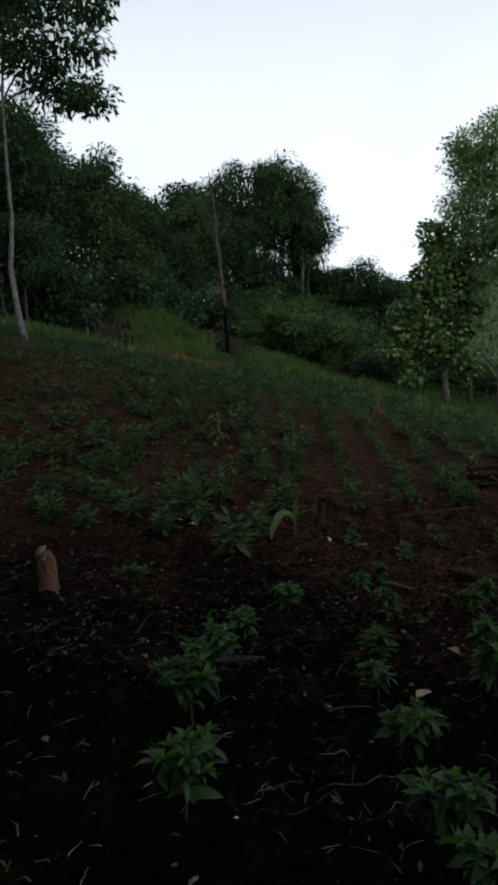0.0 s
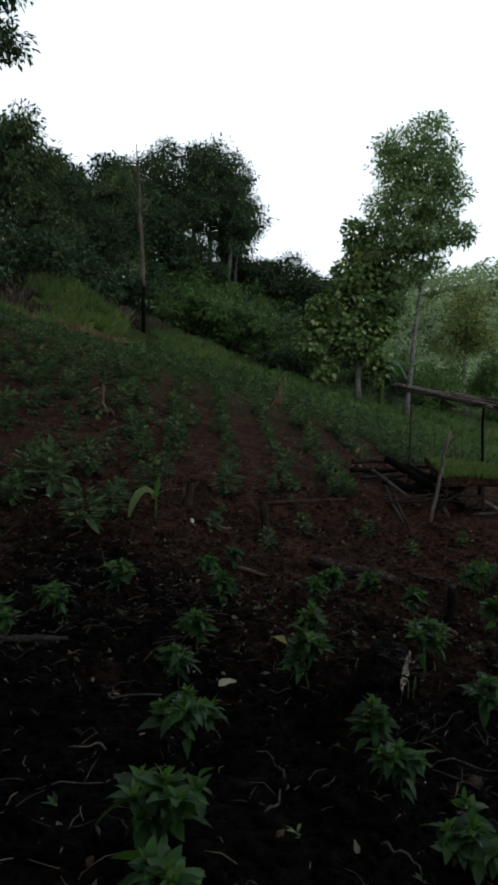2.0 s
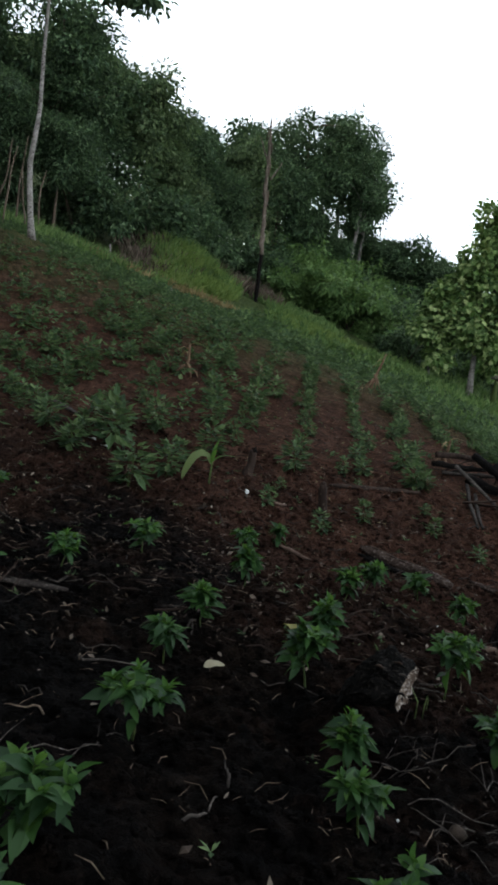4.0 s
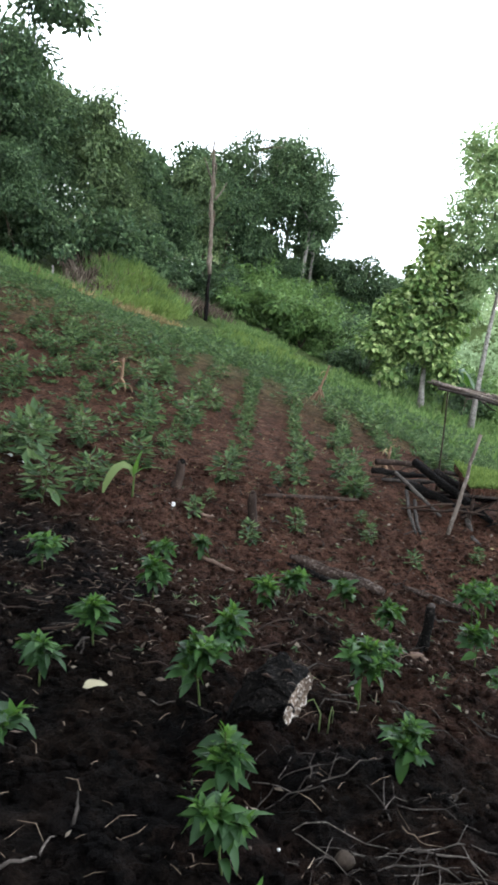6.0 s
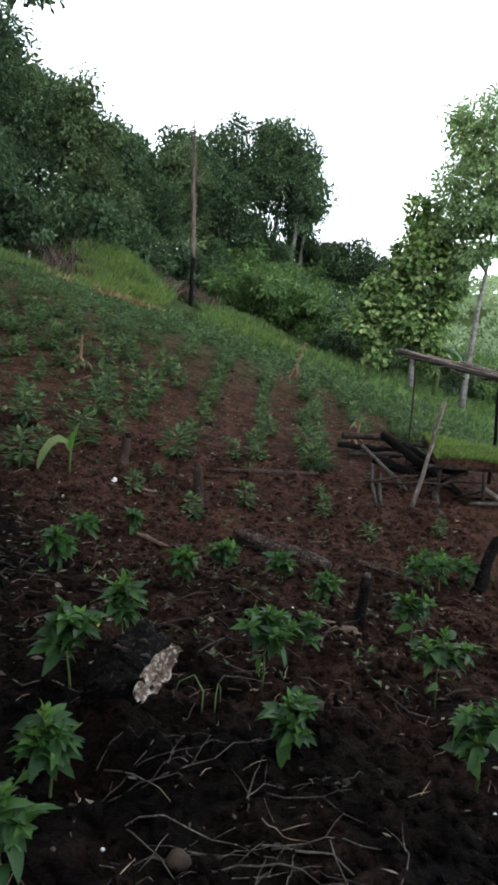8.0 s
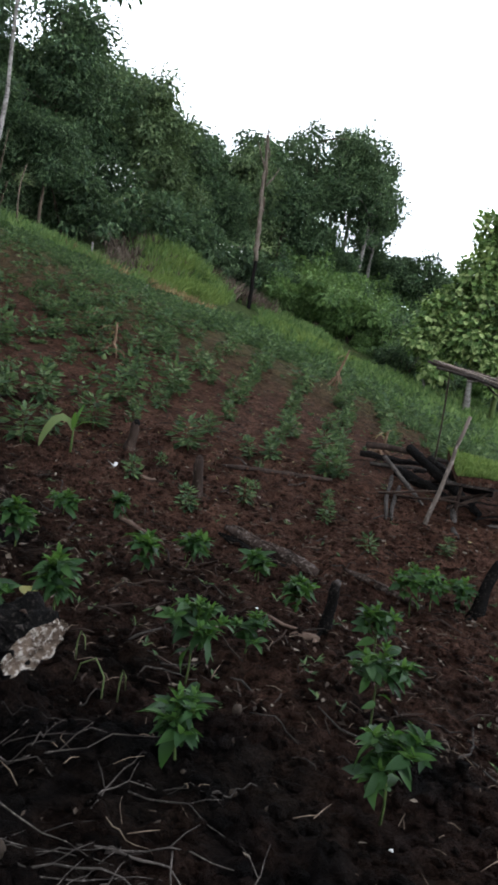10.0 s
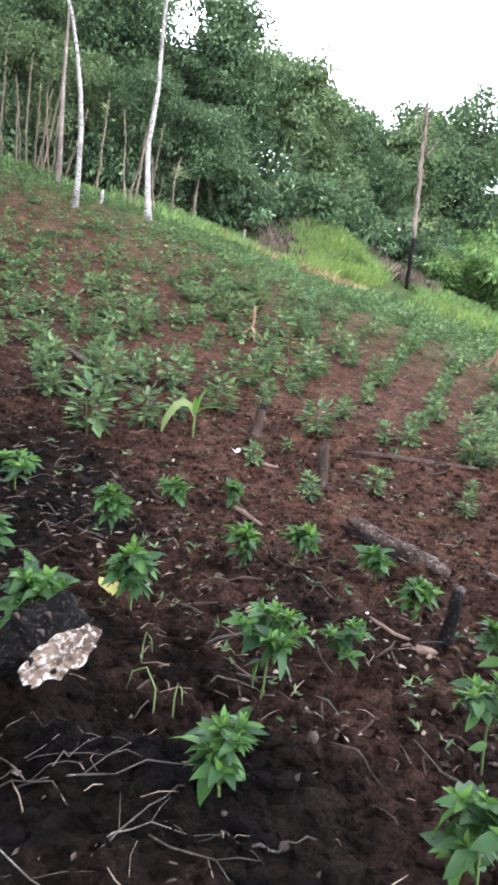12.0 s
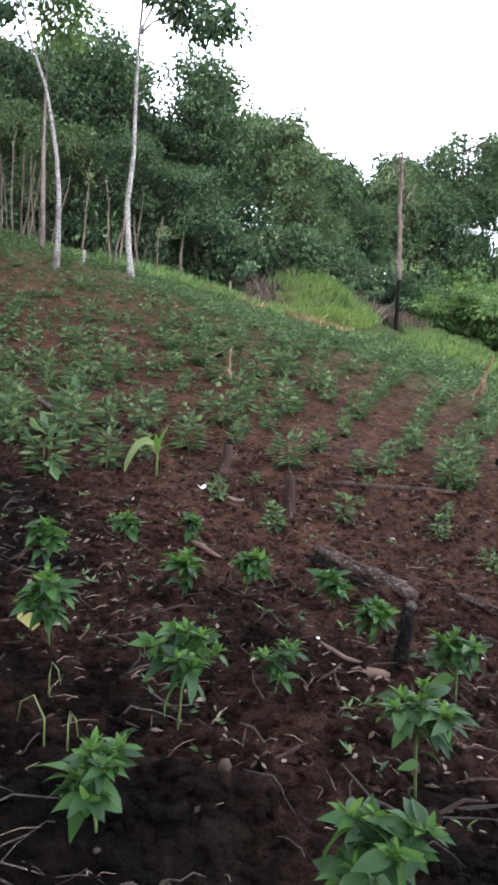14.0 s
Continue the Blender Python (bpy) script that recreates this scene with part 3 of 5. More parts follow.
tree("pole_tree", at(-9.9, 20.8), "thin straight brown pole-like tree beside the wood",
     [(0, 0, 0), (0.0, 0, 1.5), (-0.03, 0, 3.0), (0.0, 0, 4.6), (0.05, 0, 6.4)], 0.085,
     [((0.6, 0, 6.8), (0.9, 0.9, 0.7)), ((0.2, 0.3, 7.6), (0.8, 0.8, 0.6))], 1500, 0.22, GREY_WOOD, FOREST_LIGHT, 43, 2, 0.25, 12)

# bare brown bamboo-like canes at the wood's foot
rc = random.Random(44)
for i in range(22):
    x, y = -12.0 - rc.uniform(0, 4.6), 22.6 + rc.uniform(-0.8, 1.6)
    ob = thing("cane", at(x, y), "dry brown upright cane at the foot of the wood", "cane", "dry canes")
    hgt = rc.uniform(2.2, 4.2)
    part("cane_stem", mesh_from("cane_stem", *tube(bent((0, 0, 0), (rc.uniform(-0.4, 0.8), 0.2, hgt), 6, 0.06, rc), [0.035, 0.033, 0.03, 0.028, 0.025, 0.02, 0.012], 6, 0.1, rc), BROWN_BARK, True), ob)

# slender brown stems before the wood's dark edge
for x, y, hgt, lean in ((-8.8, 23.5, 2.6, 0.3), (-7.9, 23.3, 2.1, -0.3), (-9.0, 25.0, 3.2, 0.2), (-10.0, 25.0, 3.4, -0.4), (-9.5, 24.2, 2.8, 0.5), (-10.8, 24.3, 3.6, 0.2), (-8.4, 25.6, 2.4, 0.1)):
    ob = thing("slender_stem", at(x, y), "slender brown bare stem at the foot of the wood", "tree", "bare stems")
    part("trunk", mesh_from("trunk", *tube(bent((0, 0, 0), (lean, 0.1, hgt), 6, 0.06, rc), [0.04, 0.036, 0.034, 0.03, 0.026, 0.02, 0.012], 6, 0.1, rc), BROWN_BARK, True), ob)

# the dead snag
def snag():
    r = random.Random(51)
    ob = thing("dead_tree", at(-0.95, 35.0), "tall dead tree snag with peeling bark and a charred foot", "dead tree")
    main = [(0, 0, 0), (0.0, 0, 1.1), (-0.02, 0, 2.3), (-0.08, 0, 3.4), (-0.12, 0, 4.5), (-0.25, 0.1, 5.6), (-0.26, 0.1, 6.7), (-0.33, 0.1, 7.8), (-0.42, 0.1, 9.0)]
    line = []
    for k in range(33):
        u = k / 32 * (len(main) - 1)
        i = min(int(u), len(main) - 2)
        line.append(Vector(main[i]).lerp(Vector(main[i + 1]), u - i) + Vector((r.gauss(0, 0.012), r.gauss(0, 0.012), 0)))
    part("charred_foot", mesh_from("charred_foot", *tube(line[:9], [0.10 - 0.002 * k + r.gauss(0, 0.008) for k in range(9)], 12, 0.18, r), CHARRED, True), ob, "charred black foot")
    stem = part("trunk", mesh_from("trunk", *tube(line[8:], [max(0.02, 0.112 - 0.0022 * k + r.gauss(0, 0.014) - (0.004 * (k - 16) if k > 16 else 0)) for k in range(25)], 12, 0.22, r), SNAG_BARK, True), ob)
    for k in range(9):
        p = r.choice(line[9:30])
        a = r.uniform(0, 6.28)
        part("bark_strip", mesh_from("bark_strip", *tube([p + Vector((math.cos(a) * 0.10, math.sin(a) * 0.10, 0.25)), p + Vector((math.cos(a) * 0.13, math.sin(a) * 0.13, 0)), p + Vector((math.cos(a) * 0.16, math.sin(a) * 0.16, -0.3))], [0.03, 0.045, 0.01], 5, 0.3, r), BROWN_BARK, True), stem)
    for a, b, w in (((-0.26, 0.1, 6.5), (-0.78, 0.0, 7.7), 0.05), ((-0.08, 0.1, 5.8), (0.4, 0.3, 6.7), 0.05), ((0, 0, 4.6), (-0.35, 0, 5.2), 0.04)):
        part("broken_limb", mesh_from("broken_limb", *tube(bent(a, b, 4, 0.05, r), [w, w * 0.85, w * 0.7, w * 0.55, w * 0.3], 7, 0.15, r), SNAG_BARK, True), ob)


snag()

# the big-leaved tree, wrapped in creeper, at the valley's edge
tree("broad_leaved_tree", at(9.7, 33.6), "leafy tree with large yellow-green leaves and pale stem",
     [(0, 0, 0), (-0.05, 0, 1.2), (-0.1, 0, 2.6), (-0.1, 0, 4.4), (0, 0, 6.4), (0.1, 0, 8.0)], 0.15,
     [((-0.3, 0, 8.1), (0.75, 0.75, 0.8)), ((0.1, 0, 7.2), (1.0, 1.0, 0.9)), ((-0.5, 0, 6.2), (1.0, 1.0, 0.9)), ((0.8, 0, 6.0), (1.0, 1.0, 0.8)), ((-0.1, 0, 5.0), (1.2, 1.1, 0.9)), ((-0.9, 0, 4.2), (0.8, 0.8, 0.7)),
      ((0.6, -0.2, 3.8), (0.8, 0.9, 0.8)), ((-0.5, -0.3, 3.2), (0.9, 0.9, 0.8)), ((-1.3, 0, 2.9), (0.6, 0.6, 0.5)), ((0.5, -0.3, 2.5), (0.7, 0.7, 0.5)), ((1.2, 0, 4.9), (0.8, 0.8, 0.7)), ((1.5, 0.3, 6.3), (0.6, 0.7, 0.5)), ((-1.5, 0.1, 3.9), (0.7, 0.7, 0.7)), ((-1.9, 0.1, 2.8), (0.6, 0.6, 0.6)), ((-1.2, 0, 5.0), (0.6, 0.6, 0.6)), ((-1.7, 0, 1.7), (0.6, 0.6, 0.5)), ((0.9, -0.2, 1.7), (0.5, 0.5, 0.5))],
     10500, 0.29, WHITE_BARK, TEAK, 61, 8, 0.2, 9, 0.5, broad=1.6)
tree("broad_leaved_tree", at(7.7, 33.8), "young leafy tree with yellow-green leaves",
     [(0, 0, 0), (-0.05, 0, 0.9), (-0.1, 0, 1.8), (0, 0, 3.2)], 0.07,
     [((0, 0, 3.2), (0.8, 0.8, 0.7)), ((-0.5, 0, 2.4), (0.7, 0.7, 0.5)), ((0.6, 0, 2.2), (0.7, 0.7, 0.5)), ((0, 0, 4.1), (0.5, 0.5, 0.5))],
     1900, 0.26, WHITE_BARK, TEAK, 62, 3, 0.22, 9, 0.5, broad=1.6)

# the tall tree
tree("tall_tree", at(11.8, 32.4), "tall tree with an upright airy crown on a pale bare stem",
     [(0, 0, 0), (0.05, 0, 1.4), (0.12, 0, 3.0), (0.2, 0, 4.6), (0.35, 0, 6.2), (0.4, 0, 8.4), (0.3, 0, 11.0), (0.5, 0, 13.0)], 0.14,
     [((0.4, 0, 13.4), (0.8, 0.8, 0.6)), ((-0.9, 0, 12.6), (1.1, 1.0, 0.8)), ((-1.5, 0, 11.9), (0.7, 0.7, 0.6)), ((-1.9, 0, 9.9), (0.7, 0.7, 0.5)), ((-1.3, 0, 8.2), (0.8, 0.8, 0.6)), ((1.1, 0, 12.3), (0.8, 0.8, 0.8)), ((0.3, 0, 11.5), (1.3, 1.2, 0.9)), ((-1.0, 0, 11.0), (0.9, 0.9, 0.7)), ((1.4, 0, 11.0), (0.7, 0.7, 0.7)),
      ((-0.3, 0, 10.2), (1.2, 1.2, 0.8)), ((0.9, 0, 9.9), (0.9, 1.0, 0.7)), ((-1.5, 0, 9.3), (0.8, 0.8, 0.45)), ((0.5, 0, 8.9), (1.2, 1.2, 0.8)), ((-0.6, 0, 8.4), (1.0, 1.0, 0.7)), ((1.8, 0, 8.8), (0.8, 0.8, 0.45)), ((2.5, 0, 9.0), (0.5, 0.5, 0.3)),
      ((0.4, 0, 7.6), (1.1, 1.0, 0.7)), ((-0.3, 0, 6.9), (0.8, 0.8, 0.5)), ((-0.7, 0.2, 6.0), (0.45, 0.5, 0.4)), ((2.2, 0, 10.6), (0.35, 0.35, 0.2))],
     27000, 0.2, WHITE_BARK, AIRY, 63, 10, 0.3, 30, 0.4, rough=0.12)

# trees of the valley
forest_tree(71, 9.2, 2.0, 0.24, 6500, WHITE_BARK, AUTUMN, "slim olive-green tree in the valley", "valley_tree", 0.2, at(20.2, 45.0), "valley trees")
forest_tree(72, 4.4, 1.6, 0.26, 4200, BROWN_BARK, FOREST_LIGHT, "light green round tree in the valley", "valley_tree", 0.1, at(22.6, 46.5), "valley trees")
forest_tree(73, 5.4, 1.9, 0.25, 5200, BROWN_BARK, AUTUMN, "russet and olive tree in the valley", "valley_tree", 0.1, at(26.6, 50.0), "valley trees")
forest_tree(74, 5.2, 2.4, 0.28, 6500, BROWN_BARK, FOREST_LIGHT, "light green tree in the valley", "valley_tree", 0.08, at(30.5, 56.0), "valley trees")
valley = [forest_tree(75, 4.6, 2.3, 0.3, 5200, BROWN_BARK, FOREST_LIGHT, "light green tree in the valley", "valley_tree", 0.08, at(14.5, 52.0), "valley trees")]
for x, y, s in ((19.0, 58.0, 0.7), (24.5, 62.0, 0.75), (31.0, 68.0, 0.8), (37.0, 62.0, 0.8), (27.0, 78.0, 0.9), (38.0, 80.0, 0.9), (46.0, 74.0, 0.9), (33.0, 93.0, 1.0), (45.0, 96.0, 1.0), (56.0, 92.0, 1.1)):
    copy_thing(valley[0], pose(*at(x, y), 0, 0, 77 * x) @ Matrix.Diagonal((s, s, s, 1)))


# a banana plant under the big-leaved tree
def banana(place):
    r = random.Random(81)
    ob = thing("banana_plant", place, "dark green banana plant with long arching leaves", "banana plant")
    ob.matrix_basis = ob.matrix_basis @ Matrix.Diagonal((1.1, 1.1, 1.35, 1))
    part("false_stem", mesh_from("false_stem", *tube([(0, 0, 0), (0.02, 0, 0.8), (0.05, 0, 1.7)], [0.13, 0.11, 0.08], 9, 0.05, r), STEM, True), ob)
    for k in range(7):
        a = k * 0.9 + 0.4
        up = r.uniform(0.5, 1.3)
        verts, faces = [], []
        for i in range(9):
            s = i / 8
            reach, z = 1.7 * s, 1.6 + up * 1.6 * s - 1.7 * s * s
            w = 0.3 * math.sin(math.pi * min(1, s * 0.9 + 0.06)) ** 0.6
            for side in (-1, 0, 1):
                verts.append((math.cos(a) * reach * 0.7 - math.sin(a) * w * side, math.sin(a) * reach * 0.7 + math.cos(a) * w * side, z - 0.06 * abs(side) - (0.03 if i % 2 and side else 0)))
        for i in range(8):
            for j in range(2):
                faces.append((i * 3 + j, i * 3 + j + 1, i * 3 + j + 4, i * 3 + j + 3))
        part("leaf", mesh_from("banana_leaf", verts, faces, CROP_ONE, True), ob)


banana(at(11.0, 34.2))


# ---- bushes ----
def bush(name, place, label, wide, high, count, leaf, green, seed, group="bushes", turn=0.0):
    rng, r = np.random.default_rng(seed), random.Random(seed)
    ob = thing(name, place, label, "bush", group, turn)
    lobes = lobes_of(rng, 15, (0, 0, high * 0.42), (wide * 1.1, wide * 1.1, high * 0.4), wide * 0.3) + lobes_of(rng, 4, (0, 0, high * 0.85), (wide * 0.8, wide * 0.8, high * 0.2), wide * 0.16)
    for _ in range(4):
        tip = (r.uniform(-wide, wide) * 0.5, r.uniform(-wide, wide) * 0.5, high * 0.7)
        part("branch", mesh_from("branch", *tube(bent((0, 0, 0), tip, 4, 0.1, r), [0.05, 0.045, 0.035, 0.025, 0.015], 6, 0.1, r), BROWN_BARK, True), ob)
    part("leaves", mesh_from("leaves", *cards(*crown_leaves(rng, lobes, count, leaf, 0.3, 26)), green), ob)
    return ob


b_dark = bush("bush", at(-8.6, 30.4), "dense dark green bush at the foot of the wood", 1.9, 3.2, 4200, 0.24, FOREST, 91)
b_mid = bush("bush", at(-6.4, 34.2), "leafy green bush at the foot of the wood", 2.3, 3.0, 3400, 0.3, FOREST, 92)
b_low = bush("bush", at(2.2, 41.0), "spreading light green bush below the brow", 2.2, 3.1, 5200, 0.27, FOREST_LIGHT, 93)
rb = random.Random(9)
for src, spots in ((b_dark, ((-11.2, 29.0, 1.0), (-14.0, 27.0, 1.05), (-4.6, 38.2, 1.0), (-2.6, 41.0, 1.0), (-17.2, 25.4, 1.0), (6.8, 41.5, 0.85), (8.6, 46.0, 1.1), (0.2, 43.5, 0.9), (2.6, 42.6, 0.8), (5.2, 42.4, 0.85), (7.0, 43.6, 1.0), (9.2, 38.5, 0.8), (12.9, 37.5, 0.7), (5.2, 44.0, 1.0), (-20.0, 24.5, 1.0), (-10.2, 27.6, 0.7))),
                   (b_mid, ((-5.2, 36.0, 0.9), (-12.4, 26.4, 0.8), (-3.6, 40.0, 0.9), (-1.6, 45.0, 1.1), (-9.8, 32.6, 1.0), (11.0, 44.0, 1.1), (7.2, 37.6, 0.7), (-15.8, 25.0, 0.9))),
                   (b_low, ((0.8, 40.8, 0.95), (4.2, 41.4, 1.0), (6.2, 45.5, 1.1), (1.4, 45.5, 1.1), (3.6, 46.5, 1.1), (8.0, 42.5, 0.9), (5.9, 40.6, 0.7), (3.0, 43.6, 1.0), (13.2, 41.0, 0.9), (15.6, 39.0, 0.8), (17.6, 43.0, 0.9), (16.0, 47.0, 1.1), (24.0, 42.0, 0.9), (27.5, 45.0, 1.0),
                            (20.8, 39.5, 0.75), (31.0, 48.0, 1.0), (10.6, 49.0, 1.0), (5.6, 49.0, 0.9), (34.5, 53.0, 1.1), (2.2, 50.5, 1.25), (4.6, 51.5, 1.3), (7.4, 52.0, 1.2), (-0.6, 49.0, 1.2)))):
    for x, y, s in spots:
        copy_thing(src, pose(*at(x, y), 0, 0, rb.uniform(0, 360)) @ Matrix.Diagonal((s, s, s * rb.uniform(0.85, 1.1), 1)))

russet = bush("bush", at(22.5, 38.0), "russet half-withered shrub behind the rack", 1.5, 2.6, 2600, 0.2, RUSSET, 94, "withered shrubs")
copy_thing(russet, pose(*at(25.5, 40.0), 0, 0, 70) @ Matrix.Diagonal((1.1, 1.1, 0.9, 1)))

# white blossom on two of the bushes
def blossom(place, spread_by, n, seed):
    rng = np.random.default_rng(seed)
    P = rng.normal(size=(n, 3)) * np.array(spread_by)
    ob = new("blossom", mesh_from("blossom", *blades(P, rng.normal(size=(n, 3)), rng.normal(size=(n, 3)), np.full(n, 0.14), np.full(n, 0.11)), PETAL))
    ob.matrix_basis = pose(*place)
    tagged(ob, "scattered small white flowers over a bush", "flowers", kind="stuff")


blossom((-7.9, 33.6, 7.3), (0.7, 0.4, 0.45), 60, 101)
blossom((-3.2, 38.2, 5.6), (0.45, 0.3, 0.2), 26, 102)

# ---- grass ----
def grass_sheet(name, label, n, place_of, tall, width, green, seed, lean=0.35):
    rng = np.random.default_rng(seed)
    per = 12
    tufts = place_of(rng, n // per)
    tufts = tufts[~((np.abs(tufts[:, 0] + 0.9) < 0.75) & (tufts[:, 1] > 30.5) & (tufts[:, 1] < 35.3))]  # trodden ground before the dead tree
    XY = np.repeat(tufts, per, 0) + rng.normal(size=(len(tufts) * per, 2)) * 0.07
    Z = land(XY[:, 0], XY[:, 1]) - 0.03
    P = np.c_[XY, Z]
    D = rng.normal(size=(len(P), 3)) * lean
    D[:, 2] = 1.0
    N = rng.normal(size=(len(P), 3))
    N[:, 2] *= 0.2
    L = tall * rng.uniform(0.55, 1.1, len(P)) * np.repeat(rng.uniform(0.45, 1.3, len(tufts)), per)
    V, F = blades(P, D, N, L, width * rng.uniform(0.6, 1.3, len(P)), 0.2, 0.22)
    tagged(new(name, mesh_from(name, V, F, green)), label, "grass", kind="stuff")


def in_patch(cx, cy, wx, wy, slant=0.0, power=0.5):
    def pick(rng, n):
        a, r = rng.uniform(0, 2 * math.pi, n), rng.uniform(0, 1, n) ** power
        x, y = np.cos(a) * r * wx, np.sin(a) * r * wy
        wob = 1 + 0.25 * np.sin(3 * a + 1) + 0.12 * np.sin(7 * a)
        return np.c_[cx + x * wob + slant * y, cy + y * wob]
    return pick


grass_sheet("tall_grass", "patch of tall bright yellow-green grass above the field", 14000, in_patch(-3.7, 31.6, 1.9, 3.3, -0.1, 0.7), 0.7, 0.06, GRASS, 111)
grass_sheet("tall_grass", "dark green tufts in the bright grass", 9000, in_patch(-4.0, 33.8, 2.6, 3.2, -0.1), 0.85, 0.05, GRASS_DARK, 120)
grass_sheet("tall_grass", "bright green grass running down the slope", 5200, in_patch(2.0, 33.4, 2.3, 2.2, 0.3), 0.42, 0.06, GRASS, 112)
grass_sheet("withered_weeds", "tall withered brown weeds beside the bright grass", 1500, in_patch(-5.4, 31.2, 1.8, 3.0, -0.2), 0.85, 0.05, DRY_LEAF, 121)
grass_sheet("bank_grass", "green grass band along the far field edge", 3600, in_patch(4.4, 31.0, 6.0, 3.4, 0.2), 0.55, 0.11, GRASS_DARK, 113)
grass_sheet("bank_grass", "long dark grass at the foot of the wood", 9000, in_patch(-8.2, 26.2, 3.6, 2.4, -0.4), 0.7, 0.05, GRASS_DARK, 114)
grass_sheet("bank_grass", "long dark grass at the foot of the wood", 5000, in_patch(-14.0, 24.0, 5.0, 1.6, 0.0), 0.5, 0.05, GRASS_DARK, 115)
grass_sheet("bank_grass", "dark grass on the slope behind the dead tree", 6500, in_patch(0.7, 36.4, 2.2, 2.6, 0.3), 0.6, 0.06, GRASS_DARK, 123)
grass_sheet("withered_weeds", "brown withered weeds behind the bright grass", 2200, in_patch(-1.9, 36.3, 1.6, 1.6, 0.0), 1.1, 0.05, DRY_LEAF, 124)
grass_sheet("dry_grass", "withered brown grass clumps on the field edge", 900, in_patch(-6.0, 25.4, 1.4, 0.5, -0.6), 0.6, 0.05, DRY_GRASS, 116)
grass_sheet("dry_grass", "withered brown grass below the bright patch", 1800, in_patch(-2.6, 27.0, 1.6, 0.5, -0.9), 0.55, 0.05, DRY_GRASS, 117)
grass_sheet("dry_grass", "withered orange-brown grass on the bank behind the rack", 5000, in_patch(20.0, 32.5, 4.0, 2.2, 0.3), 0.6, 0.06, DRY_GRASS, 122)
grass_sheet("meadow_grass", "green grass and weeds of the lower slope", 26000, in_patch(14.0, 30.0, 10.0, 11.0, 0.2), 0.55, 0.06, GRASS_DARK, 118)
grass_sheet("meadow_grass", "green grass and weeds behind the rack", 9000, in_patch(9.0, 16.8, 4.2, 2.6, 0.2), 0.32, 0.04, CROP, 119)


# ---- far woods on the hills ----
def far_woods():
    rng = np.random.default_rng(131)
    P, D, N, L = [], [], [], []
    n = 110
    for _ in range(2500):
        y = 95 + 200 * rng.random() ** 0.8
        x = y * math.tan(radians(rng.uniform(3, 40)))
        if y < 170 and rng.random() < 0.4:
            continue
        z, s = float(land(x, y)), 1.1 + 3.6 * rng.random() ** 1.8
        d = rng.normal(size=(n, 3))
        d /= np.linalg.norm(d, axis=1, keepdims=True)
        d[:, 2] = np.abs(d[:, 2])
        P.append(np.array([x, y, z + s * 0.6]) + d * s * np.array([1, 1, 1.3]) * rng.uniform(0.8, 1.1, (n, 1)))
        D.append(rng.normal(size=(n, 3)) + d)
        N.append(d + rng.normal(size=(n, 3)) * 0.3 + np.array([0, 0, 0.3]))
        L.append(s * rng.uniform(0.15, 0.34, n))
    P, D, N, L = map(np.concatenate, (P, D, N, L))
    tagged(new("far_woods", mesh_from("far_woods", *cards(P, D, N, L, L * 0.8), HAZED_LEAF)), "hazy green woods over the distant hills", "woods", kind="stuff")


far_woods()

# ---- the crop ----
def leaf_mesh(name, length, width, arch, green, rows=5):
    """One pointed leaf blade, arched along its length and folded at the rib."""
    verts, faces = [], []
    for i in range(rows + 1):
        s = i / rows
        w = width * 0.5 * (math.sin(math.pi * s ** 0.75) ** 0.85 if 0 < s < 1 else 0.02)
        y, z = length * s, arch * length * (0.9 * s - 1.9 * s * s)
        wave = 0.06 * width * math.sin(9 * s)
        verts += [(-w, y, z + w * 0.35 + wave), (0, y, z), (w, y, z + w * 0.35 - wave)]
    for i in range(rows):
        for j in range(2):
            a = i * 3 + j
            faces.append((a, a + 1, a + 4, a + 3))
    return mesh_from(name, verts, faces, green, True)


LEAF_LOW = [leaf_mesh("leaf", 0.14, 0.062, 0.28, CROP_ONE), leaf_mesh("leaf", 0.125, 0.056, 0.18, CROP_ONE), leaf_mesh("leaf", 0.11, 0.048, 0.36, CROP_ONE)]
LEAF_TOP = [leaf_mesh("leaf", 0.11, 0.043, 0.14, CROP_TOP), leaf_mesh("leaf", 0.092, 0.037, 0.2, CROP_TOP), leaf_mesh("leaf", 0.115, 0.048, 0.24, CROP_ONE)]


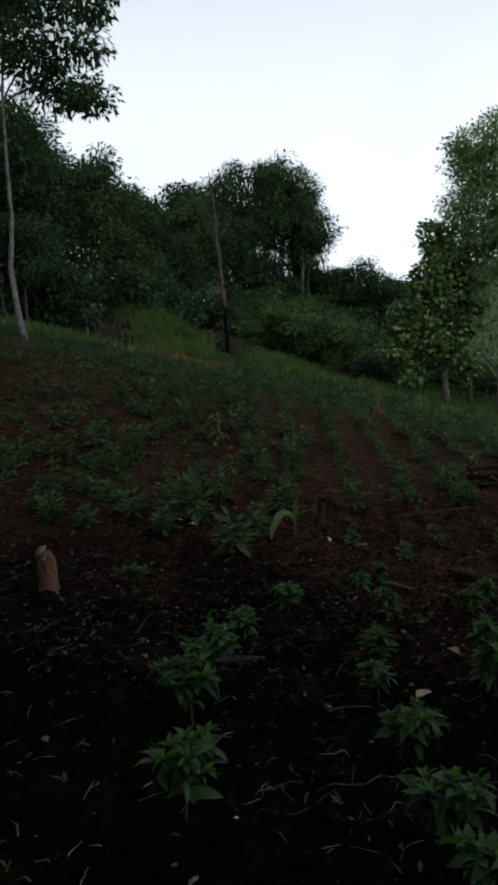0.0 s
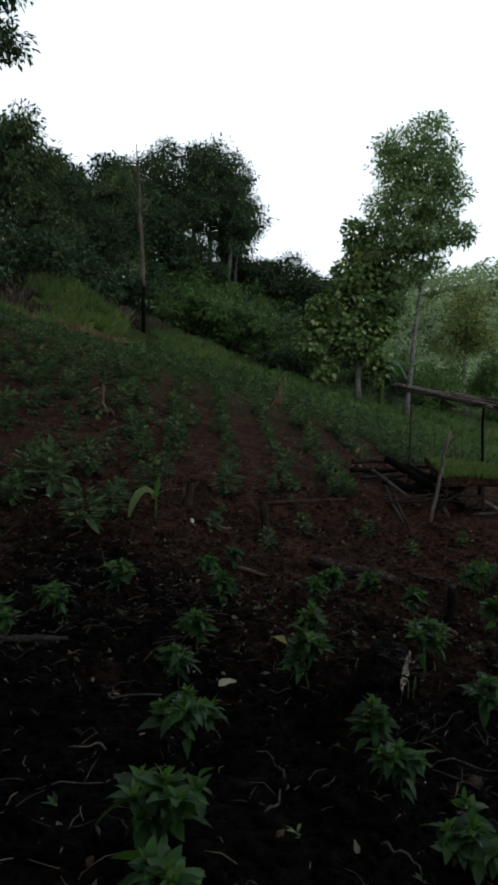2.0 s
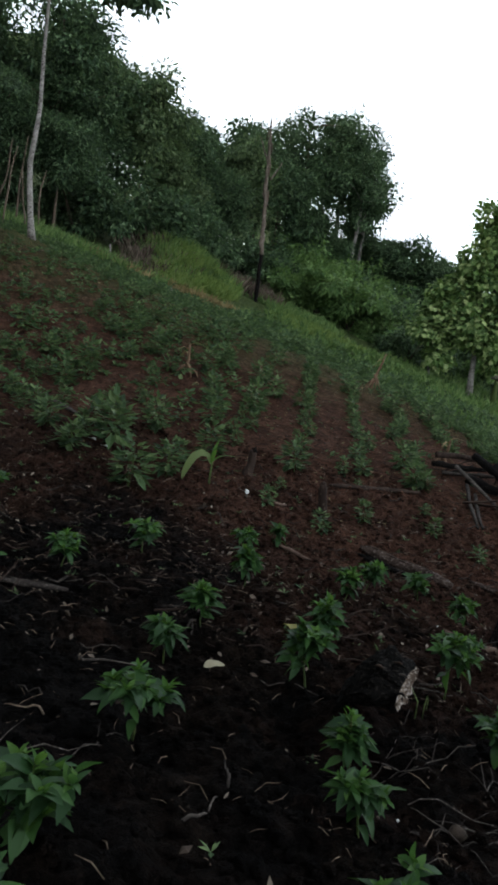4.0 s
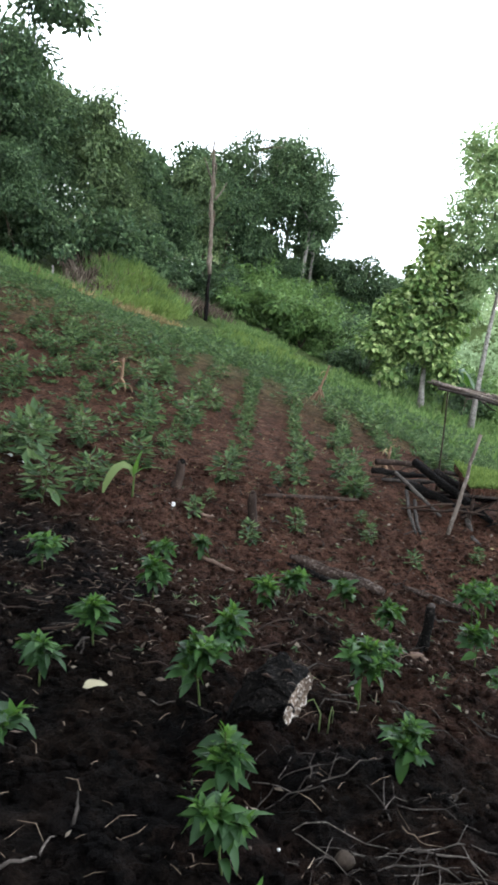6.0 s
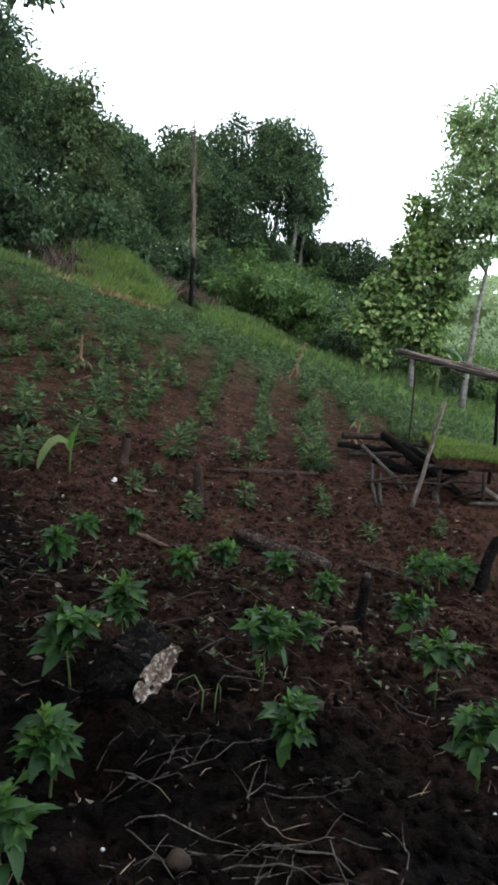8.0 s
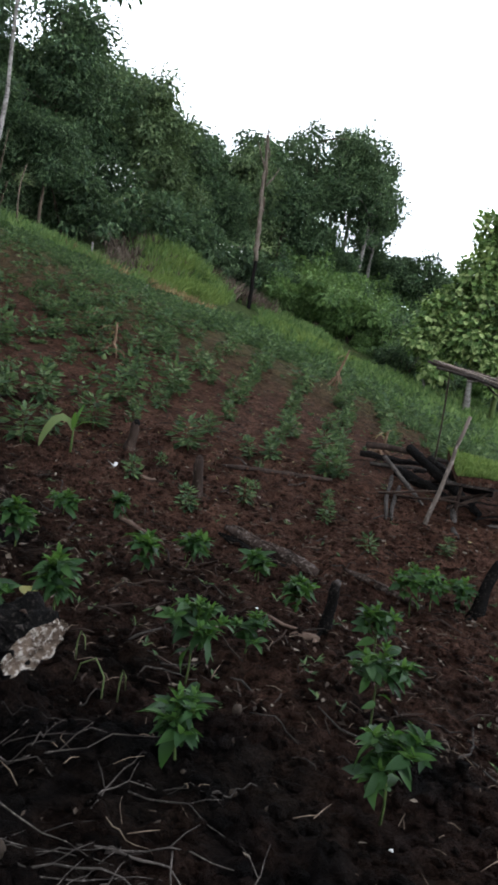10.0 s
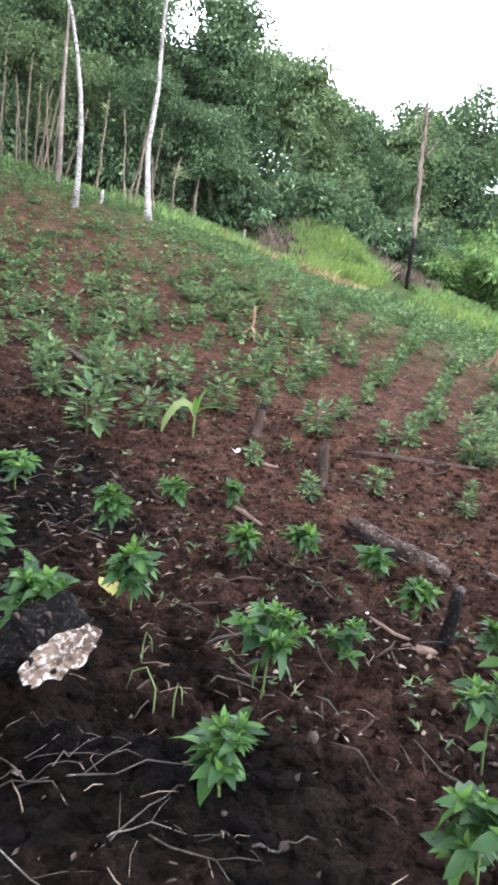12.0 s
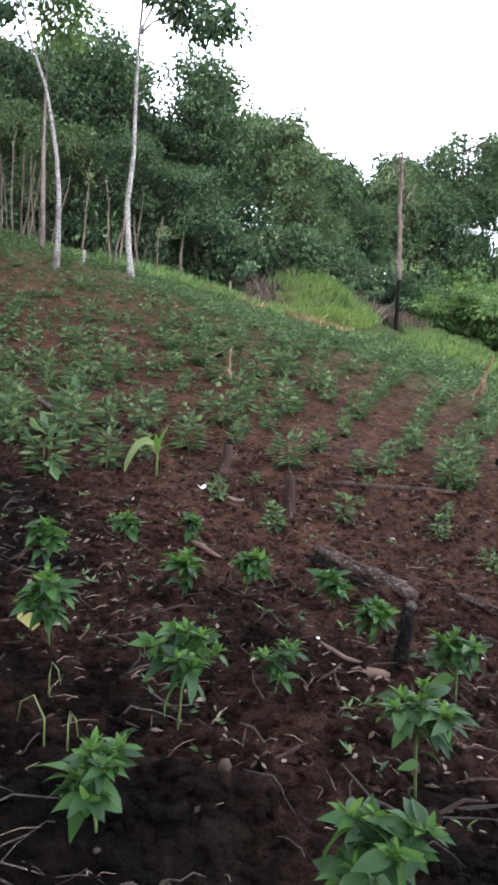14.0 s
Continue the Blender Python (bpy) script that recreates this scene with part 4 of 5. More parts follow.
def near_plant(x, y, high, wide, seed, tops=1):
    """A plant close to the path: a stem with side branches, each ending in a rosette; each leaf is a part of its own."""
    r = random.Random(seed)
    ob = thing("crop_plant", (x, y, ground_z(x, y) - 0.015), "young leafy green crop plant in bare soil", "plant", "crop plants", r.uniform(0, 360))
    lean = Vector((r.gauss(0, 0.035), r.gauss(0, 0.035), high * r.uniform(0.97, 1.08)))
    stems = [bent((0, 0, 0), lean, 5, 0.012, r)]
    reach = max(0.05, wide * 0.5 - 0.06)
    for k in range(3 + 2 * tops + (1 if wide > 0.4 else 0)):
        a = 2.4 * k + r.uniform(-0.5, 0.5)
        u = r.uniform(0.42, 0.85)
        d = reach * r.uniform(0.45, 1.0)
        start = stems[0][0].lerp(stems[0][-1], u)
        stems.append(bent(start, start + Vector((math.cos(a) * d, math.sin(a) * d, high * r.uniform(0.05, 0.42) * (1.2 - u))), 3, 0.008, r))
    size = r.uniform(0.82, 1.0) * (1.0 if high > 0.24 else 0.85)

    def leaf_at(spot, turn, tilt, scale, young, stem):
        part("leaf", r.choice(LEAF_TOP if young else LEAF_LOW), stem, m=pose(*spot, tilt, r.gauss(0, 22), turn) @ Matrix.Diagonal((scale, scale, scale, 1)))

    for n, s in enumerate(stems):
        stem = part("stem", mesh_from("stem", *tube(s, [(0.007 if n == 0 else 0.004) * (1 - 0.5 * k / (len(s) - 1)) for k in range(len(s))], 5), STEM, True), ob)
        count = 23 if n == 0 else 10
        for k in range(count):
            inner = k / (count - 1)
            leaf_at(s[-1].lerp(s[0], (0.3 if n == 0 else 0.25) * (1 - inner)), 137.5 * k + r.uniform(-25, 25), 15 + 54 * inner ** 1.5 + r.gauss(0, 12), size * (1.05 - 0.45 * inner) * r.uniform(0.8, 1.15), inner > (0.15 if n == 0 else 0.4), stem)
        for k in range(9 if n == 0 else 4):
            u = r.uniform(0.3, 0.9)
            leaf_at(s[0].lerp(s[-1], u), r.uniform(0, 360), r.gauss(2, 20), size * r.uniform(0.8, 1.3), False, stem)
    return ob


# plants of the first rows, by the path
SEED = 1000
for x, y, high, wide in ((0.60, 2.25, 0.22, 0.34), (0.60, 2.66, 0.31, 0.42), (-0.47, 2.62, 0.38, 0.49), (1.85, 2.72, 0.2, 0.58), (1.76, 3.36, 0.27, 0.32), (0.73, 3.69, 0.36, 0.50), (1.75, 3.85, 0.38, 0.28), (-0.42, 4.4, 0.55, 0.55), (-0.55, 3.85, 0.5, 0.6), (2.65, 4.37, 0.31, 0.32),
                         (0.70, 4.68, 0.27, 0.27), (0.84, 5.35, 0.31, 0.25), (3.5, 4.42, 0.40, 0.44), (3.52, 5.2, 0.45, 0.5), (1.58, 4.76, 0.40, 0.42), (1.71, 5.42, 0.38, 0.28), (2.54, 5.16, 0.48, 0.44), (2.8, 5.7, 0.24, 0.38)):
    SEED += 1
    near_plant(x, y, high, wide, SEED, 2 if high > 0.3 else 1)
for x, y, high, wide in ((-0.26, 5.58, 0.24, 0.38), (3.62, 6.2, 0.39, 0.42), (1.09, 6.25, 0.35, 0.29), (1.95, 6.43, 0.30, 0.31), (2.16, 6.97, 0.33, 0.29), (0.17, 6.43, 0.26, 0.35), (3.08, 6.87, 0.30, 0.32), (2.75, 7.25, 0.27, 0.34),
                         (-1.42, 6.91, 0.24, 0.46), (1.00, 7.39, 0.25, 0.35), (1.35, 7.88, 0.22, 0.23), (4.06, 7.58, 0.42, 0.52), (4.27, 7.8, 0.36, 0.44), (4.54, 8.10, 0.31, 0.42), (5.12, 8.21, 0.4, 0.45)):
    SEED += 1
    near_plant(x, y, high, wide, SEED, 2 if high > 0.3 else 1)


def plant_geometry(rng, high, wide, n):
    """Foot, way, face, length and width of every leaf of a bushy crop plant."""
    u = rng.uniform(0.22, 1.0, n)
    a = rng.uniform(0, 2 * math.pi, n)
    out = np.stack([np.cos(a), np.sin(a), np.zeros(n)], 1)
    P = out * (wide * 0.32 * rng.uniform(0.1, 1, n) * np.sin(np.pi * u * 0.85))[:, None]
    P[:, 2] = u * high * 0.92
    D = out + rng.normal(size=(n, 3)) * 0.25
    D[:, 2] += -0.55 + 1.35 * u ** 1.6
    N = rng.normal(size=(n, 3)) * 0.3 + np.array([0, 0, 1.0])
    L = wide * (0.38 - 0.12 * u) * rng.uniform(0.7, 1.25, n)
    return P, D, N, L, L * 0.5


def crop_variant(seed, high, wide, n=46):
    rng, r = np.random.default_rng(seed), random.Random(seed)
    ob = thing("crop_plant", (0, 0, 0), "bushy green crop plant in a planted row", "plant", "crop plants")
    for k in range(2):
        part("stem", mesh_from("stem", *tube(bent((0, 0, 0), (r.uniform(-0.06, 0.06), r.uniform(-0.06, 0.06), high * (0.85 - 0.2 * k)), 4, 0.015, r), [0.009, 0.008, 0.007, 0.006, 0.004], 5), STEM, True), ob)
    part("leaves", mesh_from("leaves", *blades(*plant_geometry(rng, high, wide, n)), CROP), ob)
    return ob


VARIANTS = [crop_variant(201 + k, h, w, n) for k, (h, w, n) in enumerate(((0.5, 0.5, 80), (0.6, 0.55, 90), (0.42, 0.45, 64), (0.36, 0.4, 50), (0.55, 0.48, 80)))]
used = set()


def place_variant(k, x, y, s, r):
    m = pose(x, y, ground_z(x, y) - 0.02, r.uniform(-5, 5), r.uniform(-5, 5), r.uniform(0, 360)) @ Matrix.Diagonal((s, s, s * r.uniform(0.85, 1.15), 1))
    if k not in used:
        used.add(k)
        VARIANTS[k].matrix_basis = m
    else:
        copy_thing(VARIANTS[k], m)


# plants between the first rows and the dense part
rp = random.Random(77)
for x, y, high in ((-0.41, 8.25, .5), (1.82, 8.71, .28), (3.77, 8.87, .33), (-0.09, 8.85, .42), (1.15, 8.92, .3), (3.27, 9.30, .4), (2.36, 9.21, .46), (4.65, 9.38, .34), (-0.97, 9.43, .53), (-0.07, 9.57, .55), (1.30, 9.61, .35), (2.44, 9.72, .32), (3.30, 10.05, .38),
                   (0.30, 10.04, .42), (1.47, 10.35, .45), (2.19, 10.84, .4), (-1.29, 8.87, .44), (-2.88, 9.18, .45), (-1.97, 9.64, .42), (-1.4, 10.2, .45), (-2.48, 10.1, .46), (3.26, 10.9, .5), (2.4, 10.4, .36), (0.55, 10.9, .42), (-0.6, 10.6, .46)):
    place_variant(rp.choice((2, 3, 4)) if high < 0.42 else rp.choice((0, 1, 4)), x, y, high / 0.5 * rp.uniform(0.95, 1.1), rp)
sown = 0
for row in range(-6, 5):
    x0 = 2.45 + 0.93 * row
    y = (10.6 if row >= 0 else 11.0) if row >= -3 else 8.6
    while y < 16.4 and sown < 270:
        y += rp.uniform(0.3, 0.44) if row >= 0 else rp.uniform(0.36, 0.6)
        x = x0 + 0.035 * (y - 11) + rp.gauss(0, 0.07 if row >= -1 else 0.2)
        if (3.8 < x < 7 and 9 < y < 13.2) or (rp.random() < 0.08 and row < 0):
            continue
        place_variant(rp.choice((0, 1, 4, 0, 2)), x, y, rp.uniform(0.68, 0.95) if row >= -1 else rp.uniform(0.68, 1.08), rp)
        sown += 1


def crop_mass():
    """The far, dense part of the crop, where single plants can no longer be counted."""
    rng = np.random.default_rng(211)
    sets = []
    spots = []
    for row in range(-24, 9):
        x0 = 2.45 + 0.93 * row
        y = 16.2 if row >= -6 else 8.0 + 0.1 * (-row)
        end = 29.5 - 0.12 * abs(row) if row > -5 else 26.5 - 0.12 * abs(row)
        while y < end:
            y += rng.uniform(0.36, 0.56)
            spots.append((x0 + 0.035 * (y - 11) + rng.normal() * (0.06 if row >= -2 else 0.22), y))
    for _ in range(1100):
        y = 10.5 + 15 * rng.random() ** 0.8
        x = rng.uniform(-16, 0.6) if y < 15.5 else rng.uniform(-17, 9)
        if (y < 15.5 and x > -2.5 and rng.random() < 0.75) or (y < 19.5 and x > 0.5):
            continue
        spots.append((x, y))
    for x, y in spots:
        if (y > 24.5 and x < -8) or (abs(x + 6.4) < 0.7 and 18.2 < y < 20.9) or (abs(x + 7.0) < 0.7 and 15.6 < y < 18.1):
            continue
        s = rng.uniform(0.6, 1.1) * (0.62 if x < -1.0 and y > 14 else 0.85 if y < 21 else 1.0)
        P, D, N, L, W = plant_geometry(rng, 0.44 * s, 0.52 * s, 30)
        sets.append((P + np.array([x, y, float(land(x, y)) - 0.02]), D, N, L * 1.15, W * 1.25))
    V, F = blades(*[np.concatenate(s) for s in zip(*sets)])
    tagged(new("crop_rows", mesh_from("crop_rows", V, F, CROP)), "dense green crop plants over the upper field", "crop", kind="stuff")


crop_mass()


def weed_cover():
    """Low weeds between the far crop plants."""
    rng = np.random.default_rng(215)
    n, per = 8500, 6
    y = 10.5 + 21 * rng.random(n) ** 0.75
    x = rng.uniform(-17, 9, n)
    keep = ((x < -0.5) | (y > 19.5) | (rng.random(n) < 0.1)) & ((y < 26) | (x > -4)) & ~((np.abs(x + 6.4) < 0.7) & (y > 18.2) & (y < 20.9)) & ~((np.abs(x + 0.9) < 0.7) & (y > 29))
    x, y = x[keep], y[keep]
    P = np.repeat(np.c_[x, y, land(x, y)], per, 0)
    a = rng.uniform(0, 6.28, len(P))
    D = np.c_[np.cos(a), np.sin(a), rng.uniform(0.2, 1.3, len(P))]
    L = rng.uniform(0.07, 0.19, len(P))
    V, F = blades(P, D, rng.normal(size=P.shape) * 0.3 + np.array([0, 0, 1.0]), L, L * rng.uniform(0.25, 0.5, len(P)), 0.2, 0.25)
    tagged(new("weed_cover", mesh_from("weed_cover", V, F, CROP)), "low green weeds between the plants of the upper field", "weeds", kind="stuff")


weed_cover()


# a maize seedling with one long drooping pale leaf
def maize(x, y, high, seed, droop_to=None):
    r = random.Random(seed)
    ob = thing("maize_seedling", (x, y, ground_z(x, y) - 0.01), "maize seedling with a broad drooping pale leaf", "plant")
    part("stem", mesh_from("stem", *tube(bent((0, 0, 0), (0.01, 0, high * 0.7), 3, 0.01, r), [0.014, 0.013, 0.012, 0.01], 6), STEM, True), ob)
    line = [(0, 0, 0.26), (-0.05, 0, 0.36), (-0.13, -0.02, 0.39), (-0.21, -0.04, 0.34), (-0.27, -0.06, 0.24), (-0.31, -0.08, 0.13), (-0.33, -0.09, 0.02)]
    verts, faces = [], []
    for i, p in enumerate(line):
        p, w = Vector(p), (0.015, 0.03, 0.045, 0.052, 0.048, 0.035, 0.004)[i]
        d = (Vector(line[min(i + 1, 6)]) - Vector(line[max(i - 1, 0)])).normalized()
        across = (d.cross(Vector((0, -1, 0.25))) + Vector((0, 0.35, 0))).normalized()
        verts += [p - across * w, p + Vector((0, 0.012, 0)), p + across * w]
    for i in range(6):
        for j in range(2):
            faces.append((i * 3 + j, i * 3 + j + 1, i * 3 + j + 4, i * 3 + j + 3))
    part("leaf", mesh_from("maize_leaf", verts, faces, PALE_LEAF, True), ob, "long pale arching blade")
    for turn, length, wide, arch, up in ((-20, 0.34, 0.06, 0.15, 72), (200, 0.3, 0.055, 0.2, 65), (80, 0.3, 0.05, 0.4, 50), (-70, 0.32, 0.05, 0.5, 45)):
        part("leaf", leaf_mesh("maize_leaf", length, wide, arch, CROP_TOP, 8), ob, "", pose(0, 0, high * 0.55, up, 0, turn))


maize(0.42, 9.0, 0.45, 301)

# dried maize stalks with splayed roots
def dried_stalk(x, y, high, lean, seed, label):
    r = random.Random(seed)
    ob = thing("dried_stalk", (x, y, ground_z(x, y) - 0.02), label, "dry stalk", "dried stalks")
    stalk = part("stalk", mesh_from("stalk", *tube(bent((0, 0, 0.05), (lean, 0, high), 5, 0.03, r), [0.034, 0.032, 0.03, 0.027, 0.024, 0.016], 7, 0.12, r), RED_WOOD, True), ob)
    for k in range(5):
        a = k * 1.3 + r.uniform(-0.2, 0.2)
        part("root", mesh_from("root", *tube(bent((lean * 0.2, 0, high * r.uniform(0.25, 0.45)), (math.cos(a) * 0.27, math.sin(a) * 0.22, 0.0), 4, 0.03, r), [0.028, 0.026, 0.022, 0.018, 0.01], 5, 0.1, r), RED_WOOD, True), ob)
    for k in range(3):
        part("dry_leaf", leaf_mesh("dry_blade", 0.35, 0.05, 0.7, DRY_GRASS, 6), stalk, m=pose(lean * 0.8, 0, high * (0.6 + 0.15 * k), 30, 0, 120 * k + 30))


dried_stalk(-0.78, 13.85, 0.62, 0.05, 311, "orange-brown dried maize stalk with splayed roots")
dried_stalk(3.3, 18.4, 0.95, 0.25, 312, "leaning orange-brown dried maize stalk")
dried_stalk(4.1, 13.0, 0.45, 0.1, 313, "red-brown dried stalk by the stick heap")
# pale marker stakes
for x, y, high in ((-6.35, 27.6, 0.75), (-7.6, 19.6, 0.45), (-3.3, 24.8, 0.28)):
    r = random.Random(int(100 * y))
    ob = thing("stake", at(x, y, 0.08), "short pale wooden marker stake in the field edge", "stake", "marker stakes")
    part("stake_post", mesh_from("stake_post", *tube(bent((0, 0, 0), (0.04, 0, high), 4, 0.02, r), [0.05, 0.048, 0.045, 0.045, 0.03], 7, 0.1, r), WHITE_BARK, True), ob)


# ---- logs and stumps ----
def blocky_rod(points, radii, sides, rough, seed, material, name):
    return mesh_from(name, *tube(points, radii, sides, rough, random.Random(seed)), material, True)


def rotten_log():
    """A burnt log that juts out of a charred root mass; its broken end is an uneven, slanting face."""
    x, y = 1.78, 4.42
    z = ground_z(x, y)
    ob = thing("charred_log", (x, y, z), "thick charred log whose broken end shows white rotten wood", "log")
    base = Vector((x, y, z))
    end = Vector((2.06, 4.25, -0.575)) - base
    out, side, up = Vector((0.868, -0.497, 0)), Vector((0.497, 0.868, 0)), Vector((0, 0, 1))
    sides = 44

    def ring(back, half, tall, lift, rough, seed):
        pts = []
        for k in range(sides):
            t = 2 * math.pi * k / sides
            c, s = math.cos(t), math.sin(t)
            n = 1 + rough * noise.noise(Vector((c * 2.2, s * 2.2, seed))) + rough * 0.5 * noise.noise(Vector((c * 6, s * 6, seed * 1.7 + back * 9)))
            a = half * n * (abs(c) ** 0.92) * (1 if c > 0 else -1)
            b = tall * n * (abs(s) ** 0.92) * (1 if s > 0 else -1) + 0.22 * a
            pts.append(end - out * back + side * a + up * (b + lift))
        return pts

    def skin(rings, close):
        verts, faces = [p for q in rings for p in q], []
        for i in range(len(rings) - 1):
            for k in range(sides):
                k2 = (k + 1) % sides
                faces.append((i * sides + k, (i + 1) * sides + k, (i + 1) * sides + k2, i * sides + k2))
        if close:
            faces.append(tuple((len(rings) - 1) * sides + k for k in range(sides)))
        return verts, faces

    shell = []
    for back, half, tall, lift in ((0.0, 0.140, 0.086, 0.0), (0.02, 0.150, 0.094, 0.005), (0.04, 0.152, 0.100, 0.008), (0.06, 0.154, 0.103, 0.01), (0.08, 0.156, 0.108, 0.013), (0.10, 0.158, 0.112, 0.015), (0.12, 0.158, 0.115, 0.016), (0.14, 0.156, 0.115, 0.014),
                                   (0.17, 0.152, 0.112, 0.004), (0.20, 0.146, 0.108, -0.015), (0.23, 0.135, 0.1, -0.045), (0.27, 0.12, 0.09, -0.09), (0.31, 0.1, 0.075, -0.14), (0.36, 0.07, 0.05, -0.2)):
        shell.append([p + (p - end).normalized() * (0.03 if back > 0.01 else 0.014) * noise.noise(p * 31) + (p - end).normalized() * 0.05 * noise.noise(p * 14) * (1 if back > 0.01 else 0) for p in ring(back, half, tall, lift, 0.2, 4.0 + back * 3)])
    log_body = part("log_body", mesh_from("log_body", *skin(shell, True), CHARRED), ob)
    face = [[p.lerp(end, 1 - f) + out * (d + 0.022 * noise.noise(p * 23 + Vector((f * 9, 0, 0)))) for p in shell[0]] for f, d in ((1.0, 0.0), (0.97, 0.006), (0.86, 0.004), (0.72, -0.006), (0.56, -0.012), (0.4, -0.008), (0.24, 0.0), (0.1, 0.004))]
    verts, faces = skin(face, False)
    verts.append(end + out * 0.005)
    faces = [f[::-1] for f in faces] + [(7 * sides + k, len(verts) - 1, 7 * sides + (k + 1) % sides) for k in range(sides)]
    part("rotten_end", mesh_from("rotten_end", verts, faces, ROTTEN), ob, "crumbling white and brown broken end")
    r = random.Random(401)
    for k in range(16):
        q = shell[r.randint(1, 7)][r.randint(3, 20)]
        p = q + out * r.uniform(-0.05, 0.03)
        part("bark_flake", blocky_rod([p, p + out * 0.025 + side * r.uniform(-0.02, 0.02) + up * 0.008, p + out * 0.05], [0.003, 0.009, 0.003], 5, 0.3, 410 + k, (CHARRED, TWIG, CHARRED, DARK_WOOD)[k % 4], "bark_flake"), log_body)


rotten_log()


def stump(name, x, y, high, radius, lean, seed, material, label, top=None, prongs=0):
    r = random.Random(seed)
    ob = thing(name, (x, y, ground_z(x, y) - 0.04), label, "stump", "stumps")
    pts = bent((0, 0, 0), (lean[0], lean[1], high), 5, 0.015, r)
    body = part("stump_body", blocky_rod(pts, [radius * 1.5, radius * 1.15, radius, radius * 0.95, radius * 0.95, radius * 0.8], 10, 0.14, seed, material, "stump_body"), ob)
    if top:
        part("cut_top", blocky_rod([pts[-1] - Vector((0, 0, 0.01)), pts[-1] + Vector((lean[0], lean[1], 0.012))], [radius * 0.78, radius * 0.6], 10, 0.12, seed + 1, top, "cut_top"), body)
    for k in range(prongs):
        a = r.uniform(0, 6.28)
        part("root", blocky_rod(bent((0, 0, 0.06), (math.cos(a) * radius * 4, math.sin(a) * radius * 4, 0.0), 4, 0.02, r), [radius * 0.5, radius * 0.42, radius * 0.34, radius * 0.25, radius * 0.12], 6, 0.15, seed + 5 + k, material, "root"), ob)
    return ob


stump("stump", 3.29, 6.5, 0.38, 0.042, (0.025, 0.03), 421, CHARRED, "thin charred stump standing in the soil", TWIG, 2)
stump("stump", 1.86, 9.12, 0.42, 0.055, (-0.03, 0.02), 422, DARK_WOOD, "weathered dark brown stump with spreading roots", DARK_WOOD, 4)
stump("stump", 0.84, 9.85, 0.38, 0.06, (0.04, 0.0), 423, DARK_WOOD, "dark weathered stump among crop plants", CHARRED, 2)
stump("stump", 4.72, 8.05, 0.55, 0.055, (0.16, 0.1), 424, CHARRED, "leaning charred stump with a forked top", CHARRED, 2)
stump("split_stump", -2.2, 6.72, 0.46, 0.10, (-0.05, 0.0), 425, STUMP_WOOD, "split red-brown stump with pale splinters", PINK_WOOD, 3)

# pale driftwood stubs round the thin charred stump
for k, (x, y, dx, dy, w, mat) in enumerate(((2.83, 6.5, 0.3, -0.16, 0.013, PINK_WOOD), (3.06, 6.3, 0.2, 0.06, 0.032, PINK_WOOD), (3.22, 5.98, 0.0, 0.28, 0.018, PINK_WOOD), (1.34, 7.9, 0.36, -0.2, 0.022, PINK_WOOD), (1.1, 9.0, 0.3, 0.05, 0.025, PINK_WOOD))):
    r = random.Random(430 + k)
    z = ground_z(x, y)
    ob = thing("wood_piece", (x, y, z + w * 0.6), "pale pinkish piece of broken wood on the soil", "wood", "wood pieces")
    end = (dx, dy, ground_z(x + dx, y + dy) - z + 0.01)
    part("rod", blocky_rod(bent((0, 0, 0), end, 5, 0.015, r), [w * 0.7, w, w * 1.05, w, w * 0.9, w * 0.4], 7, 0.15, 440 + k, mat, "rod"), ob)


def log(name, a, b, radius, seed, material, label, group="fallen logs", lift=0.5):
    """A fallen log or pole from a to b (x, y), lying on the ground, its sides split and broken."""
    r = random.Random(seed)
    n = 16
    pts, radii = [], []
    ox, oy, oz = a[0], a[1], ground_z(*a)
    wander = 0.0
    for k in range(n + 1):
        s = k / n
        wander = 0.7 * wander + r.uniform(-1, 1) * radius * 0.18
        x, y = a[0] + (b[0] - a[0]) * s + wander, a[1] + (b[1] - a[1]) * s + wander
        pts.append(Vector((x - ox, y - oy, float(land(x, y)) + 0.02 - oz + radius * lift)))
        radii.append(radius * (0.45 + 0.6 * min(1, 5 * s, 4 * (1 - s) + 0.25)) * r.uniform(0.88, 1.12))
    ob = thing(name, (ox, oy, oz), label, "log", group)
    trunk = part("log_body", blocky_rod(pts, radii, 12, 0.16, seed, material, "log_body"), ob)
    along = (pts[-1] - pts[0]).normalized()
    side = Vector((b[1] - a[1], a[0] - b[0], 0)).normalized()
    for k in range(2):
        p = pts[4 + 6 * k]
        part("knot", blocky_rod([p, p + side * radius * (1 if k else -1) * 1.3 + Vector((0, 0, radius * 0.7))], [radius * 0.35, radius * 0.2], 6, 0.2, seed + k + 1, material, "knot"), trunk)
    for k in range(5 if radius > 0.04 else 2):
        p = pts[r.randint(1, 11)] + Vector((0, 0, radius * 0.8)) + side * radius * r.uniform(-0.7, 0.7)
        part("splinter", blocky_rod([p, p + along * 0.12 + Vector((0, 0, 0.012)), p + along * r.uniform(0.2, 0.3)], [radius * 0.1, radius * 0.22, radius * 0.06], 5, 0.3, seed + 9 + k, material, "splinter"), trunk)
    return ob


